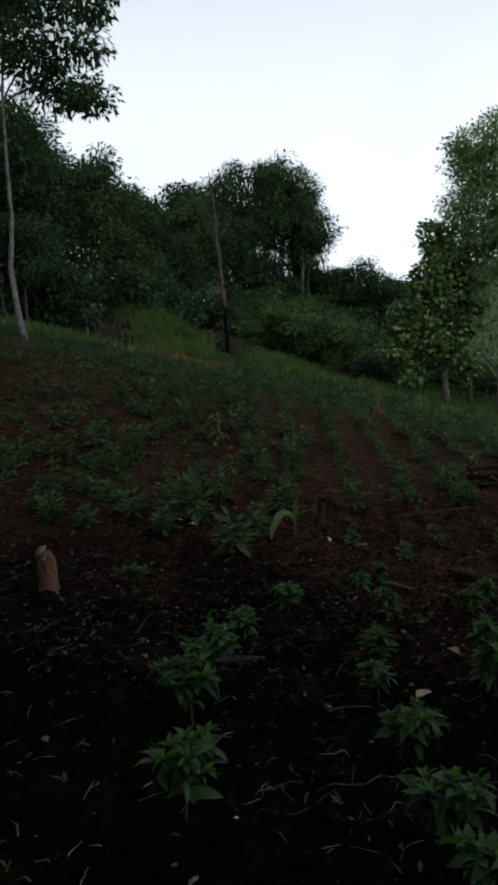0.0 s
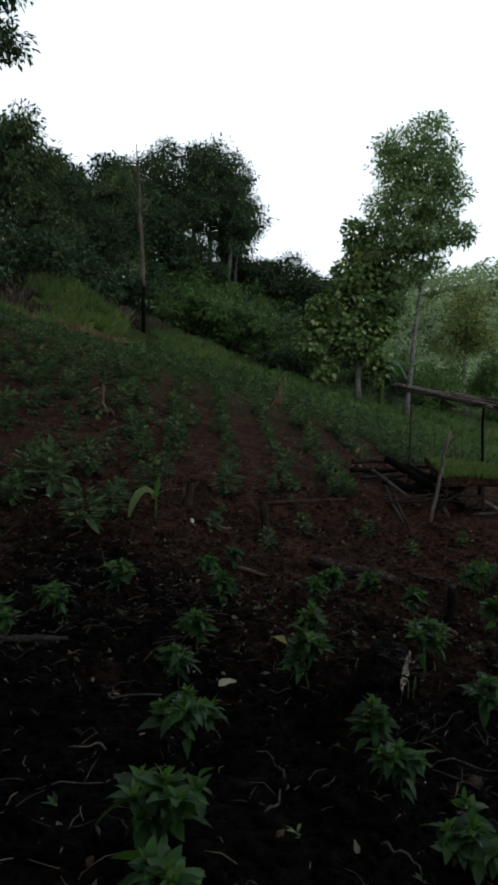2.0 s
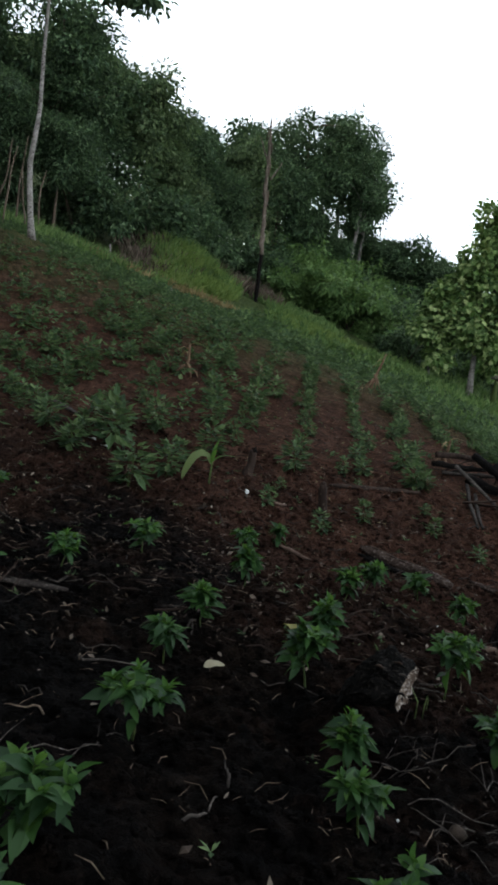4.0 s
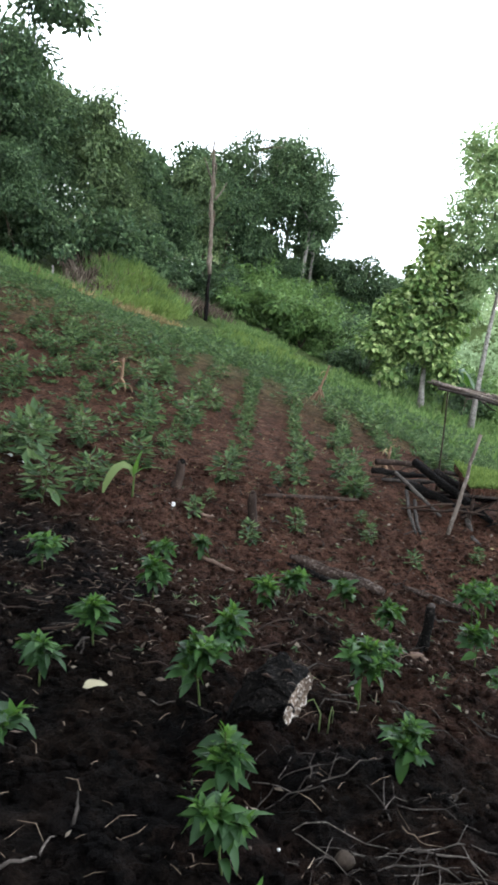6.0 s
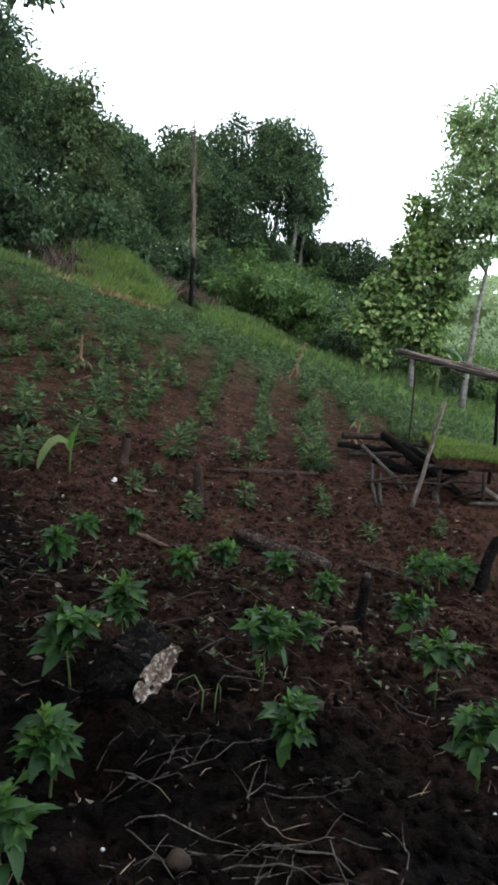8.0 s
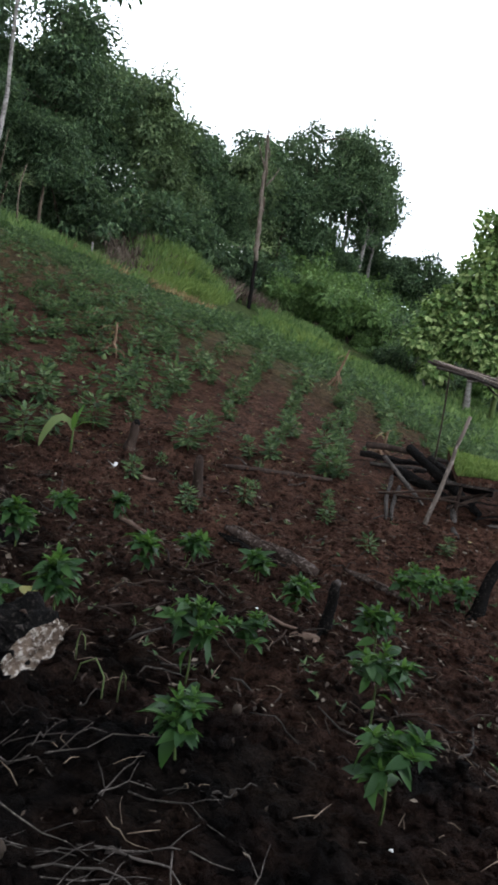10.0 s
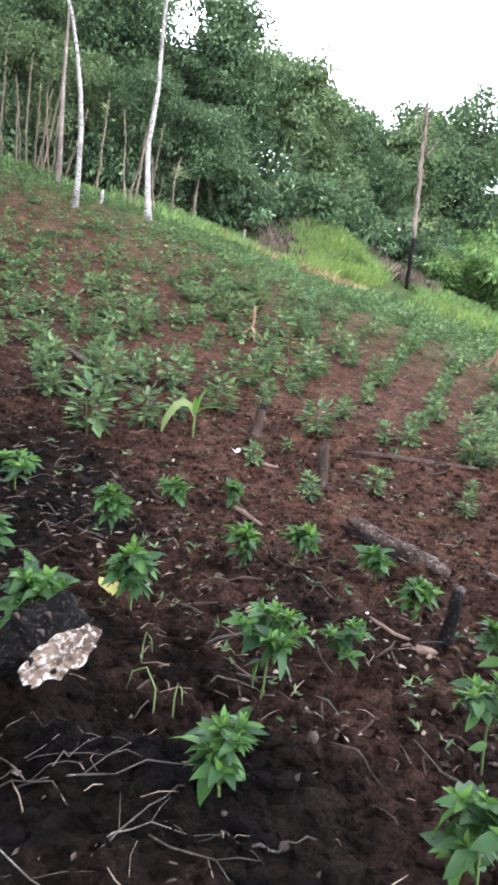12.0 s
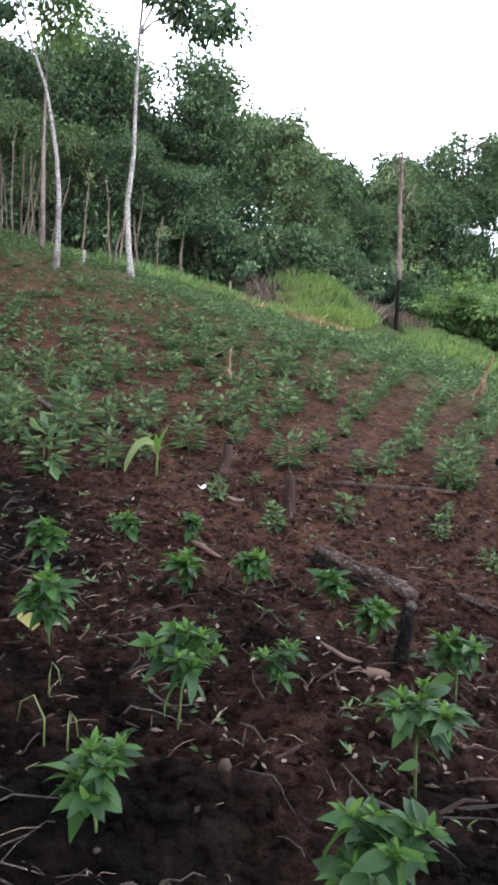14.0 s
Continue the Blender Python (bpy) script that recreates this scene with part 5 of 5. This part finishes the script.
log("fallen_log", (2.3, 8.45), (3.25, 7.9), 0.062, 451, LOG_WOOD, "half-buried weathered log with dark hollow side")
log("fallen_log", (2.26, 8.28), (2.95, 7.83), 0.03, 452, CHARRED, "blackened pole beside a log")
log("pole", (1.95, 10.1), (3.35, 10.75), 0.03, 453, DARK_WOOD, "long dark pole lying across the rows")
log("pole", (3.5, 8.2), (4.2, 7.75), 0.03, 454, LOG_WOOD, "short grey pole lying on the soil")
log("pole", (-0.9, 5.0), (-0.1, 5.25), 0.02, 455, TWIG, "thin pale branch lying on the soil")
log("pole", (-2.6, 11.0), (-1.7, 10.4), 0.03, 456, TWIG, "thin branch lying among the plants")


# ---- the stick heap ----
def heap_stick(a, b, radius, seed, material, label):
    r = random.Random(seed)
    a, b = Vector(a), Vector(b)
    ob = thing("heap_pole", a, label, "pole", "stick heap")
    part("rod", blocky_rod(bent((0, 0, 0), b - a, 6, radius * 0.8, r), [radius, radius * 1.05, radius, radius * 0.95, radius * 0.95, radius * 0.85, radius * 0.6], 8, 0.12, seed, material, "rod"), ob)


heap = "rough pole in a heap of cut sticks"
heap_stick((3.85, 12.35, -0.46), (4.75, 12.7, -0.5), 0.05, 461, DARK_WOOD, heap)
heap_stick((3.75, 12.1, -0.58), (4.7, 12.35, -0.62), 0.05, 462, CHARRED, heap)
heap_stick((4.1, 11.95, -0.55), (4.62, 10.75, -1.0), 0.03, 463, TWIG, heap)
heap_stick((4.2, 11.5, -0.75), (4.02, 9.95, -1.04), 0.028, 464, TWIG, heap)
heap_stick((4.3, 11.3, -0.85), (4.1, 10.0, -1.05), 0.028, 465, TWIG, heap)
heap_stick((4.5, 12.4, -0.4), (5.3, 10.8, -0.95), 0.07, 466, CHARRED, heap)
heap_stick((4.75, 12.1, -0.5), (5.6, 11.5, -0.75), 0.09, 467, CHARRED, heap)
heap_stick((4.3, 11.9, -0.72), (5.1, 11.3, -0.95), 0.08, 468, CHARRED, heap)
heap_stick((5.0, 11.0, -0.95), (4.9, 10.0, -1.12), 0.04, 469, TWIG, heap)
heap_stick((5.9, 10.6, -1.0), (6.9, 10.2, -1.2), 0.06, 470, ROTTEN, "pale barkless pole on the ground")
for k in range(22):
    hx, hy = 3.7 + 1.9 * random.Random(480 + k).random(), 10.6 + 2.0 * random.Random(580 + k).random()
    ht = random.Random(680 + k).uniform(-0.7, 0.9)
    hl = random.Random(780 + k).uniform(0.4, 1.0)
    hz = float(land(hx, hy))
    heap_stick((hx, hy, hz + 0.05), (hx + hl * math.cos(ht), hy + hl * math.sin(ht), float(land(hx + hl * math.cos(ht), hy + hl * math.sin(ht))) + 0.12 + 0.1 * (k % 3)), 0.012 + 0.006 * (k % 4), 490 + k, (CHARRED, TWIG, DARK_WOOD)[k % 3], heap)
heap_stick((5.6, 10.9, -0.85), (6.3, 10.1, -1.2), 0.04, 471, GREY_WOOD, heap)


# ---- the pole rack ----
def rack():
    r = random.Random(501)
    ob = thing("pole_rack", (4.4, 11.9, float(land(4.4, 11.9))), "rickety rack of weathered poles on wooden posts", "rack")
    base = Vector((4.4, 11.9, float(land(4.4, 11.9))))

    def rod(name, a, b, w, mat, n=5, label=""):
        part(name, blocky_rod(bent(Vector(a) - base, Vector(b) - base, n, w * 0.9, r), [w * (1.0 - 0.25 * k / n) for k in range(n + 1)], 7, 0.1, r.randint(0, 9999), mat, name), ob, label)

    def deck(x):
        return 0.88 - 0.147 * (x - 4.45)

    for k in range(22):
        y = 11.8 + 0.75 * k / 21
        lift = r.uniform(-0.05, 0.12)
        x0 = 4.45 + r.uniform(0.0, 0.25) if k % 4 == 0 else 5.0 + r.uniform(0.0, 1.6)
        x1 = min(x0 + r.uniform(1.8, 3.4), 9.4)
        rod("deck_pole", (x0, y, deck(x0) + lift), (x1, y + r.uniform(-0.12, 0.12), deck(x1) + lift * 0.5), r.uniform(0.012, 0.026), (GREY_WOOD, TWIG, DARK_WOOD, GREY_WOOD, TWIG)[k % 5], 8)
    for k in range(60):
        x = r.uniform(4.9, 8.6)
        z = deck(x) + r.uniform(-0.08, 0.13)
        rod("loose_stick", (x, 11.75 + r.uniform(0, 0.8), z), (x + r.uniform(-0.2, 0.9), 11.75 + r.uniform(0, 0.8), z + r.uniform(-0.2, 0.12)), r.uniform(0.007, 0.016), (TWIG, GREY_WOOD, DARK_WOOD)[k % 3], 4)
    for x, y, w in ((4.85, 12.3, 0.016), (6.08, 12.0, 0.032), (7.0, 12.5, 0.016), (7.43, 12.0, 0.034), (8.9, 12.1, 0.03)):
        rod("post", (x + 0.03, y, float(land(x, y)) - 0.15), (x, y, deck(x)), w, CHARRED if w > 0.02 else DARK_WOOD, 4)
    for x in (6.08, 7.43):
        rod("cross_pole", (x, 11.7, deck(x) - 0.03), (x + 0.05, 12.75, deck(x)), 0.03, GREY_WOOD, 3)
    rod("leaning_prop", (4.53, 10.25, float(land(4.53, 10.25)) - 0.05), (4.87, 10.5, 0.3), 0.03, GREY_WOOD, 7, "pale bark-covered leaning prop")
    rod("brace", (7.43, 12.0, 0.1), (7.05, 11.95, 0.44), 0.016, TWIG, 3)


rack()


# ---- the raised seed bed ----
def seed_bed():
    r, rng = random.Random(511), np.random.default_rng(511)
    x0, x1, y0, y1 = 4.92, 6.4, 10.72, 11.65
    base = Vector((x0, y0, float(land(x0, y0))))
    ob = thing("seed_bed", base, "low raised seed bed covered in bright green seedlings on short posts", "seed bed")

    def top(x, y):
        return -0.49 + 0.24 * (y - y0) * (1 - (x - x0) / (x1 - x0)) + 0.04 * noise.noise(Vector((x * 2.1, y * 2.1, 3)))

    n, m = 22, 18
    g = Geo()
    verts, faces = [], []
    for j in range(m + 1):
        for i in range(n + 1):
            x, y = x0 + (x1 - x0) * i / n, y0 + (y1 - y0) * j / m
            if j == 0:
                y += 0.06 * noise.noise(Vector((x * 5, 0, 1)))
            verts.append(Vector((x, y, top(x, y))) - base)
    for j in range(m):
        for i in range(n):
            a = j * (n + 1) + i
            faces.append((a, a + 1, a + n + 2, a + n + 1))
    g.add(verts, faces)
    rim = [i for i in range(n + 1)] + [(k + 1) * (n + 1) - 1 for k in range(1, m + 1)] + [m * (n + 1) + i for i in range(n - 1, -1, -1)] + [k * (n + 1) for k in range(m - 1, 0, -1)]
    low = [verts[i] - Vector((0, 0, 0.07 + 0.03 * r.random())) for i in rim]
    k0 = len(g.v)
    g.v.extend([tuple(p) for p in low])
    for k in range(len(rim)):
        k2 = (k + 1) % len(rim)
        g.f.append((rim[k], k0 + k, k0 + k2, rim[k2]))
    g.f.append(tuple(k0 + k for k in range(len(rim))))
    part("earth_layer", g.mesh("earth_layer", SOIL, False), ob)
    N = 5200
    X, Y = rng.uniform(x0, x1, N), rng.uniform(y0 + 0.02, y1, N)
    P = np.array([tuple(Vector((a, b, top(a, b))) - base) for a, b in zip(X, Y)])
    D = rng.normal(size=(N, 3)) * 0.5
    D[:, 2] = 0.8
    part("seedling_mat", mesh_from("seedling_mat", *blades(P, D, rng.normal(size=(N, 3)) + np.array([0, 0, 0.8]), rng.uniform(0.05, 0.11, N), rng.uniform(0.025, 0.045, N)), GRASS), ob, "dense bright green seedlings")
    for x, y in ((x0 + 0.1, y0 + 0.1), (5.6, y0 + 0.08), (x1 - 0.08, y0 + 0.08), (x0 + 0.1, y1 - 0.1), (x1 - 0.1, y1 - 0.1)):
        a, b = Vector((x + r.uniform(-0.05, 0.05), y, float(land(x, y)) - 0.1)) - base, Vector((x, y, top(x, y) - 0.05)) - base
        part("post", blocky_rod(bent(a, b, 3, 0.01, r), [0.028, 0.026, 0.024, 0.024], 7, 0.1, r.randint(0, 9999), DARK_WOOD, "post"), ob)
    for y in (y0 + 0.06, y1 - 0.08):
        part("bearer", blocky_rod(bent(Vector((x0 - 0.15, y, top(x0, y) - 0.12)) - base, Vector((x1 + 0.2, y, top(x1, y) - 0.12)) - base, 5, 0.015, r), [0.03] * 6, 7, 0.1, r.randint(0, 9999), TWIG, "bearer"), ob)
    for k in range(70):
        x = rng.uniform(x0, x1)
        p = Vector((x, y0 + 0.03, top(x, y0) - 0.03)) - base
        q = p + Vector((r.uniform(-0.08, 0.08), -r.uniform(0.02, 0.08), -r.uniform(0.03, 0.09)))
        part("hanging_straw", mesh_from("hanging_straw", *tube([p, p.lerp(q, 0.5) + Vector((0, -0.01, 0)), q], [0.005, 0.004, 0.002], 3), STRAW, True), ob)


seed_bed()


# ---- litter on the soil ----
def twig(x, y, length, turn, width, seed, mat, curl=0.25, lift=0.01):
    r = random.Random(seed)
    a = radians(turn)
    z0 = ground_z(x, y)
    pts, bend = [], 0.0
    px, py = x, y
    n = 7
    for k in range(n + 1):
        h = lift + (0.03 * math.sin(math.pi * k / n) * r.uniform(0.2, 1.0))
        pts.append(Vector((px - x, py - y, ground_z(px, py) - z0 + h)))
        bend += r.uniform(-curl, curl)
        px += math.cos(a + bend) * length / n
        py += math.sin(a + bend) * length / n
    ob = thing("twig", (x, y, z0), "bare curved twig lying on the soil", "twig", "twigs")
    part("shoot", mesh_from("shoot", *tube(pts, [width * (1 - 0.6 * k / n) for k in range(n + 1)], 6, 0.12, r), mat, True), ob)
    if length > 0.4:
        k = r.randint(2, 4)
        d = (pts[k + 1] - pts[k]).normalized()
        tip = pts[k] + Vector((d.x - d.y * 0.8, d.y + d.x * 0.8, 0.1)) * length * 0.22
        part("side_shoot", mesh_from("side_shoot", *tube([pts[k], pts[k].lerp(tip, 0.5) + Vector((0, 0, 0.01)), tip], [width * 0.6, width * 0.5, width * 0.25], 5), mat, True), ob)


# twigs that lie alone
for k, (x, y, length, turn, width, pale) in enumerate(((2.05, 4.05, 0.75, 28, 0.008, 0), (1.9, 3.95, 0.4, 40, 0.008, 1), (2.0, 3.75, 0.6, 5, 0.007, 0), (2.3, 3.55, 0.5, 20, 0.009, 0), (1.75, 3.6, 0.45, 100, 0.007, 1), (2.55, 3.75, 0.3, -5, 0.011, 1),
                                                     (2.82, 4.2, 0.28, 62, 0.011, 1), (1.2, 3.45, 0.22, 80, 0.016, 1), (1.05, 3.1, 0.3, 40, 0.014, 1), (2.9, 5.0, 0.3, -8, 0.008, 0), (3.3, 4.85, 0.45, 5, 0.007, 1), (1.3, 4.75, 0.4, -30, 0.009, 0))):
    twig(x, y, length, turn, width * 0.55, 600 + k, TWIG)
for k, (x, y, length, turn, width, pale) in enumerate(((0.25, 4.3, 0.4, 15, 0.016, 1), (0.2, 4.6, 0.3, 5, 0.009, 0), (0.1, 3.1, 0.7, 25, 0.008, 0), (-0.1, 2.8, 0.6, 10, 0.008, 0), (0.5, 3.2, 0.5, 70, 0.008, 0), (1.5, 2.9, 0.22, -40, 0.016, 1),
                                                     (1.45, 2.5, 0.25, -30, 0.018, 1), (1.1, 2.35, 0.4, 30, 0.008, 0), (1.9, 2.6, 0.35, 60, 0.01, 0), (2.6, 6.6, 0.4, 150, 0.01, 0), (-0.3, 6.5, 0.5, 10, 0.012, 0), (0.6, 8.3, 0.4, -50, 0.012, 1))):
    twig(x, y, length, turn, width * 0.5, 640 + k, TWIG)
rt = random.Random(66)
for k in range(58):
    y = 2.0 + 7.5 * rt.random() ** 1.3
    x = rt.uniform(-1.2, 4.2) + 0.1 * (y - 4)
    twig(x, y, rt.uniform(0.12, 0.42), rt.uniform(0, 180), rt.uniform(0.0025, 0.006), 700 + k, TWIG if k % 3 else STRAW, 0.35)


# the tangle of thin shoots below the charred log
rq = random.Random(67)
for k in range(30):
    twig(rq.gauss(2.3, 0.3), rq.gauss(3.55, 0.3), rq.uniform(0.2, 0.6), rq.gauss(20, 45), rq.uniform(0.0022, 0.0048), 900 + k, TWIG, 0.24)


def scatter(name, label, n, spot, make, material, seed, category):
    """Countless bits lying on the soil, as one mesh."""
    rng = np.random.default_rng(seed)
    g = Geo()
    for _ in range(n):
        x, y = spot(rng)
        g.add(*make(rng, x, y, ground_z(x, y)))
    tagged(new(name, g.mesh(name, material, False)), label, category, kind="stuff")


def near_spot(rng):
    y = 1.7 + 9.5 * rng.random() ** 1.4
    return rng.uniform(-2.2, 4.6) + 0.12 * (y - 4), y


def wide_spot(rng):
    y = 5 + 14 * rng.random() ** 1.2
    return rng.uniform(-1, 1) * (3 + 0.28 * y) + 1.2, y


_g = (1 + 5 ** 0.5) / 2
LUMP = np.array([(a * 1.0, b * _g, 0) for a in (-1, 1) for b in (-1, 1)] + [(0, a * 1.0, b * _g) for a in (-1, 1) for b in (-1, 1)] + [(a * _g, 0, b * 1.0) for a in (-1, 1) for b in (-1, 1)]) / 1.9
LUMP_FACES = []
for _i in range(12):
    for _j in range(_i + 1, 12):
        for _k in range(_j + 1, 12):
            e = [np.linalg.norm(LUMP[p] - LUMP[q]) for p, q in ((_i, _j), (_j, _k), (_i, _k))]
            if max(e) < 1.1:
                n_ = np.cross(LUMP[_j] - LUMP[_i], LUMP[_k] - LUMP[_i])
                LUMP_FACES.append((_i, _j, _k) if n_ @ LUMP[_i] > 0 else (_i, _k, _j))


def upper_spot(rng):
    y = 9 + 13 * rng.random()
    return rng.uniform(-12, 5), y


def crumb(rng, x, y, z):
    s = 0.007 + 0.03 * rng.random() ** 2.4
    v = LUMP * s * rng.uniform(0.7, 1.3, (12, 1)) * rng.uniform(0.7, 1.3, (1, 3)) * np.array([1, 1, 0.75]) + np.array([x, y, z + s * 0.25])
    return v, LUMP_FACES


def lump(rng, x, y, z):
    s = 0.011 + 0.032 * rng.random() ** 2.2
    v = LUMP * s * rng.uniform(0.7, 1.3, (12, 1)) * rng.uniform(0.7, 1.4, (1, 3)) * np.array([1, 1, 0.6]) + np.array([x, y, z + s * 0.12])
    return v, LUMP_FACES


def straw_bit(rng, x, y, z):
    a, l, w = rng.uniform(0, math.pi), rng.uniform(0.03, 0.14), rng.uniform(0.001, 0.0028)
    d, s = np.array([math.cos(a), math.sin(a), rng.uniform(-0.12, 0.25)]), np.array([-math.sin(a), math.cos(a), 0])
    p = np.array([x, y, z + 0.008])
    mid = p + d * l * 0.5 + s * rng.normal() * l * 0.12 + np.array([0, 0, 0.01])
    end = p + d * l
    up = np.array([0, 0, w * 1.4])
    return [p - s * w, p + s * w, p + up, mid - s * w, mid + s * w, mid + up, end - s * w * 0.5, end + s * w * 0.5, end + up * 0.5], [(0, 2, 5, 3), (2, 1, 4, 5), (3, 5, 8, 6), (5, 4, 7, 8)]


def dead_leaf(rng, x, y, z):
    l = rng.uniform(0.02, 0.08)
    V, F = blades(np.array([[x, y, z + 0.012]]), np.array([[rng.normal(), rng.normal(), rng.normal() * 0.25]]), np.array([[rng.normal() * 0.4, rng.normal() * 0.4, 1.0]]), np.array([l]), np.array([l * rng.uniform(0.3, 0.6)]), rng.uniform(-0.4, 0.4), 0.1)
    return V, F.tolist()


def stubble(rng, x, y, z):
    """A short dark broken stalk, lying or leaning."""
    a, l, w = rng.uniform(0, 2 * math.pi), rng.uniform(0.06, 0.3), rng.uniform(0.003, 0.009)
    d = Vector((math.cos(a), math.sin(a), rng.uniform(-0.05, 0.35)))
    p = Vector((x, y, z + 0.004))
    k = Vector((rng.normal(), rng.normal(), rng.normal())) * l * 0.07
    return tube([p, p + d * l * 0.5 + k, p + d * l], [w, w * 0.9, w * 0.5], 4)


def weed(rng, x, y, z):
    n = 6
    a = rng.uniform(0, 6.28, n)
    D = np.stack([np.cos(a), np.sin(a), rng.uniform(0.3, 1.2, n)], 1)
    V, F = blades(np.repeat([[x, y, z]], n, 0), D, rng.normal(size=(n, 3)) * 0.3 + np.array([0, 0, 1]), rng.uniform(0.03, 0.09, n), rng.uniform(0.008, 0.022, n), 0.2, 0.2)
    return V, F.tolist()


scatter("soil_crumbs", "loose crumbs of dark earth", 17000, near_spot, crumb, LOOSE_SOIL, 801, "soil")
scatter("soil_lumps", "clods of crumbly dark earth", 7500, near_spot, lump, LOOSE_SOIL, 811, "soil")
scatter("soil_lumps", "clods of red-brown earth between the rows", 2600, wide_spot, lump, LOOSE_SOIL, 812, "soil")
scatter("straw_litter", "pale bits of straw and stalk strewn over the soil", 900, near_spot, straw_bit, STRAW, 802, "litter")
scatter("straw_litter", "pale bits of straw and stalk strewn between the rows", 2200, wide_spot, straw_bit, STRAW, 803, "litter")
scatter("leaf_litter", "small withered brown and grey leaves on the soil", 550, near_spot, dead_leaf, DRY_LEAF, 804, "litter")
scatter("leaf_litter", "withered leaves between the crop plants", 4600, wide_spot, dead_leaf, DRY_LEAF, 805, "litter")
scatter("leaf_litter", "withered pale leaves over the upper field", 2600, upper_spot, dead_leaf, DRY_GRASS, 808, "litter")
scatter("dead_stalks", "dark broken stalks strewn between the rows", 1500, wide_spot, stubble, DARK_WOOD, 809, "litter")
scatter("dead_stalks", "grey broken stalks strewn between the rows", 500, wide_spot, stubble, TWIG, 810, "litter")
scatter("weeds", "small green weeds sprouting in the soil", 60, near_spot, weed, CROP, 806, "weeds")
scatter("weeds", "small green weeds between the rows", 800, wide_spot, weed, CROP, 807, "weeds")


def pebble(x, y, size, seed, mat, label, name="pebble", flat=0.7):
    r = random.Random(seed)
    bm = bmesh.new()
    bmesh.ops.create_icosphere(bm, subdivisions=2, radius=size)
    for v in bm.verts:
        v.co *= 1 + 0.25 * noise.noise(v.co * (1.6 / size) + Vector((seed, 0, 0)))
        v.co.z *= flat
    me = bpy.data.meshes.new(name)
    bm.to_mesh(me)
    bm.free()
    me.polygons.foreach_set("use_smooth", [True] * len(me.polygons))
    me.materials.append(mat)
    ob = new(name, me)
    ob.matrix_basis = pose(x, y, ground_z(x, y) + size * flat * 0.35, 0, 0, r.uniform(0, 360))
    tagged(ob, label, "stone", "stones")


pebble(2.24, 3.62, 0.042, 901, STONE, "round brown field stone among twigs", "stone", 0.85)
pebble(2.9, 4.33, 0.02, 902, STONE, "small brown stone on dark soil")
pebble(3.05, 4.25, 0.02, 903, STONE, "small flat stone on dark soil")
pebble(2.84, 4.95, 0.024, 904, STONE, "flat upright grey-green stone", "stone", 1.3)
rs = random.Random(91)
for k in range(34):
    y = 2.2 + 6 * rs.random()
    pebble(rs.uniform(-1, 4) + 0.1 * (y - 4), y, rs.uniform(0.005, 0.013), 910 + k, STONE if k % 3 else WHITE_BIT, "small pale pebble on dark soil" if k % 3 == 0 else "small brown pebble on dark soil")


def fallen_leaf(x, y, length, wide, turn, mat, label, tilt=12):
    ob = new("fallen_leaf", leaf_mesh("fallen_leaf", length, wide, 0.15, mat, 7))
    ob.matrix_basis = pose(x, y, ground_z(x, y) + 0.03, tilt, 8, turn)
    tagged(ob, label, "leaf", "fallen leaves")


fallen_leaf(1.55, 5.5, 0.15, 0.13, 70, YELLOW_LEAF, "large fallen yellow leaf", 34)
fallen_leaf(0.95, 4.62, 0.13, 0.075, -70, BUFF_LEAF, "pale buff fallen leaf")
fallen_leaf(3.5, 11.5, 0.12, 0.06, -40, YELLOW_LEAF, "small yellow fallen leaf between the rows")
fallen_leaf(0.9, 9.1, 0.2, 0.1, 30, WHITE_BIT, "bleached dry leaf on the soil")
for x, y in ((-0.93, 9.25), (-1.12, 9.3)):
    fallen_leaf(x, y, 0.14, 0.09, 60, WHITE_BIT, "white scrap lying on the soil")

# pale bent grass blades by the charred log
for k, (x, y, high, bend_to) in enumerate(((2.24, 4.66, 0.2, -0.12), (2.3, 4.72, 0.16, 0.02), (1.98, 5.05, 0.16, 0.03))):
    r = random.Random(950 + k)
    ob = thing("grass_blade", (x, y, ground_z(x, y)), "single pale bent grass blade in the soil", "grass blade", "grass blades")
    pts = [(0, 0, 0), (0.0, 0, high * 0.6), (bend_to * 0.4, 0, high), (bend_to, 0.02, high * 0.75), (bend_to * 1.2, 0.03, high * 0.3)]
    part("blade", mesh_from("blade", *tube(pts, [0.004, 0.004, 0.0035, 0.0035, 0.002], 5), PALE_LEAF, True), ob)
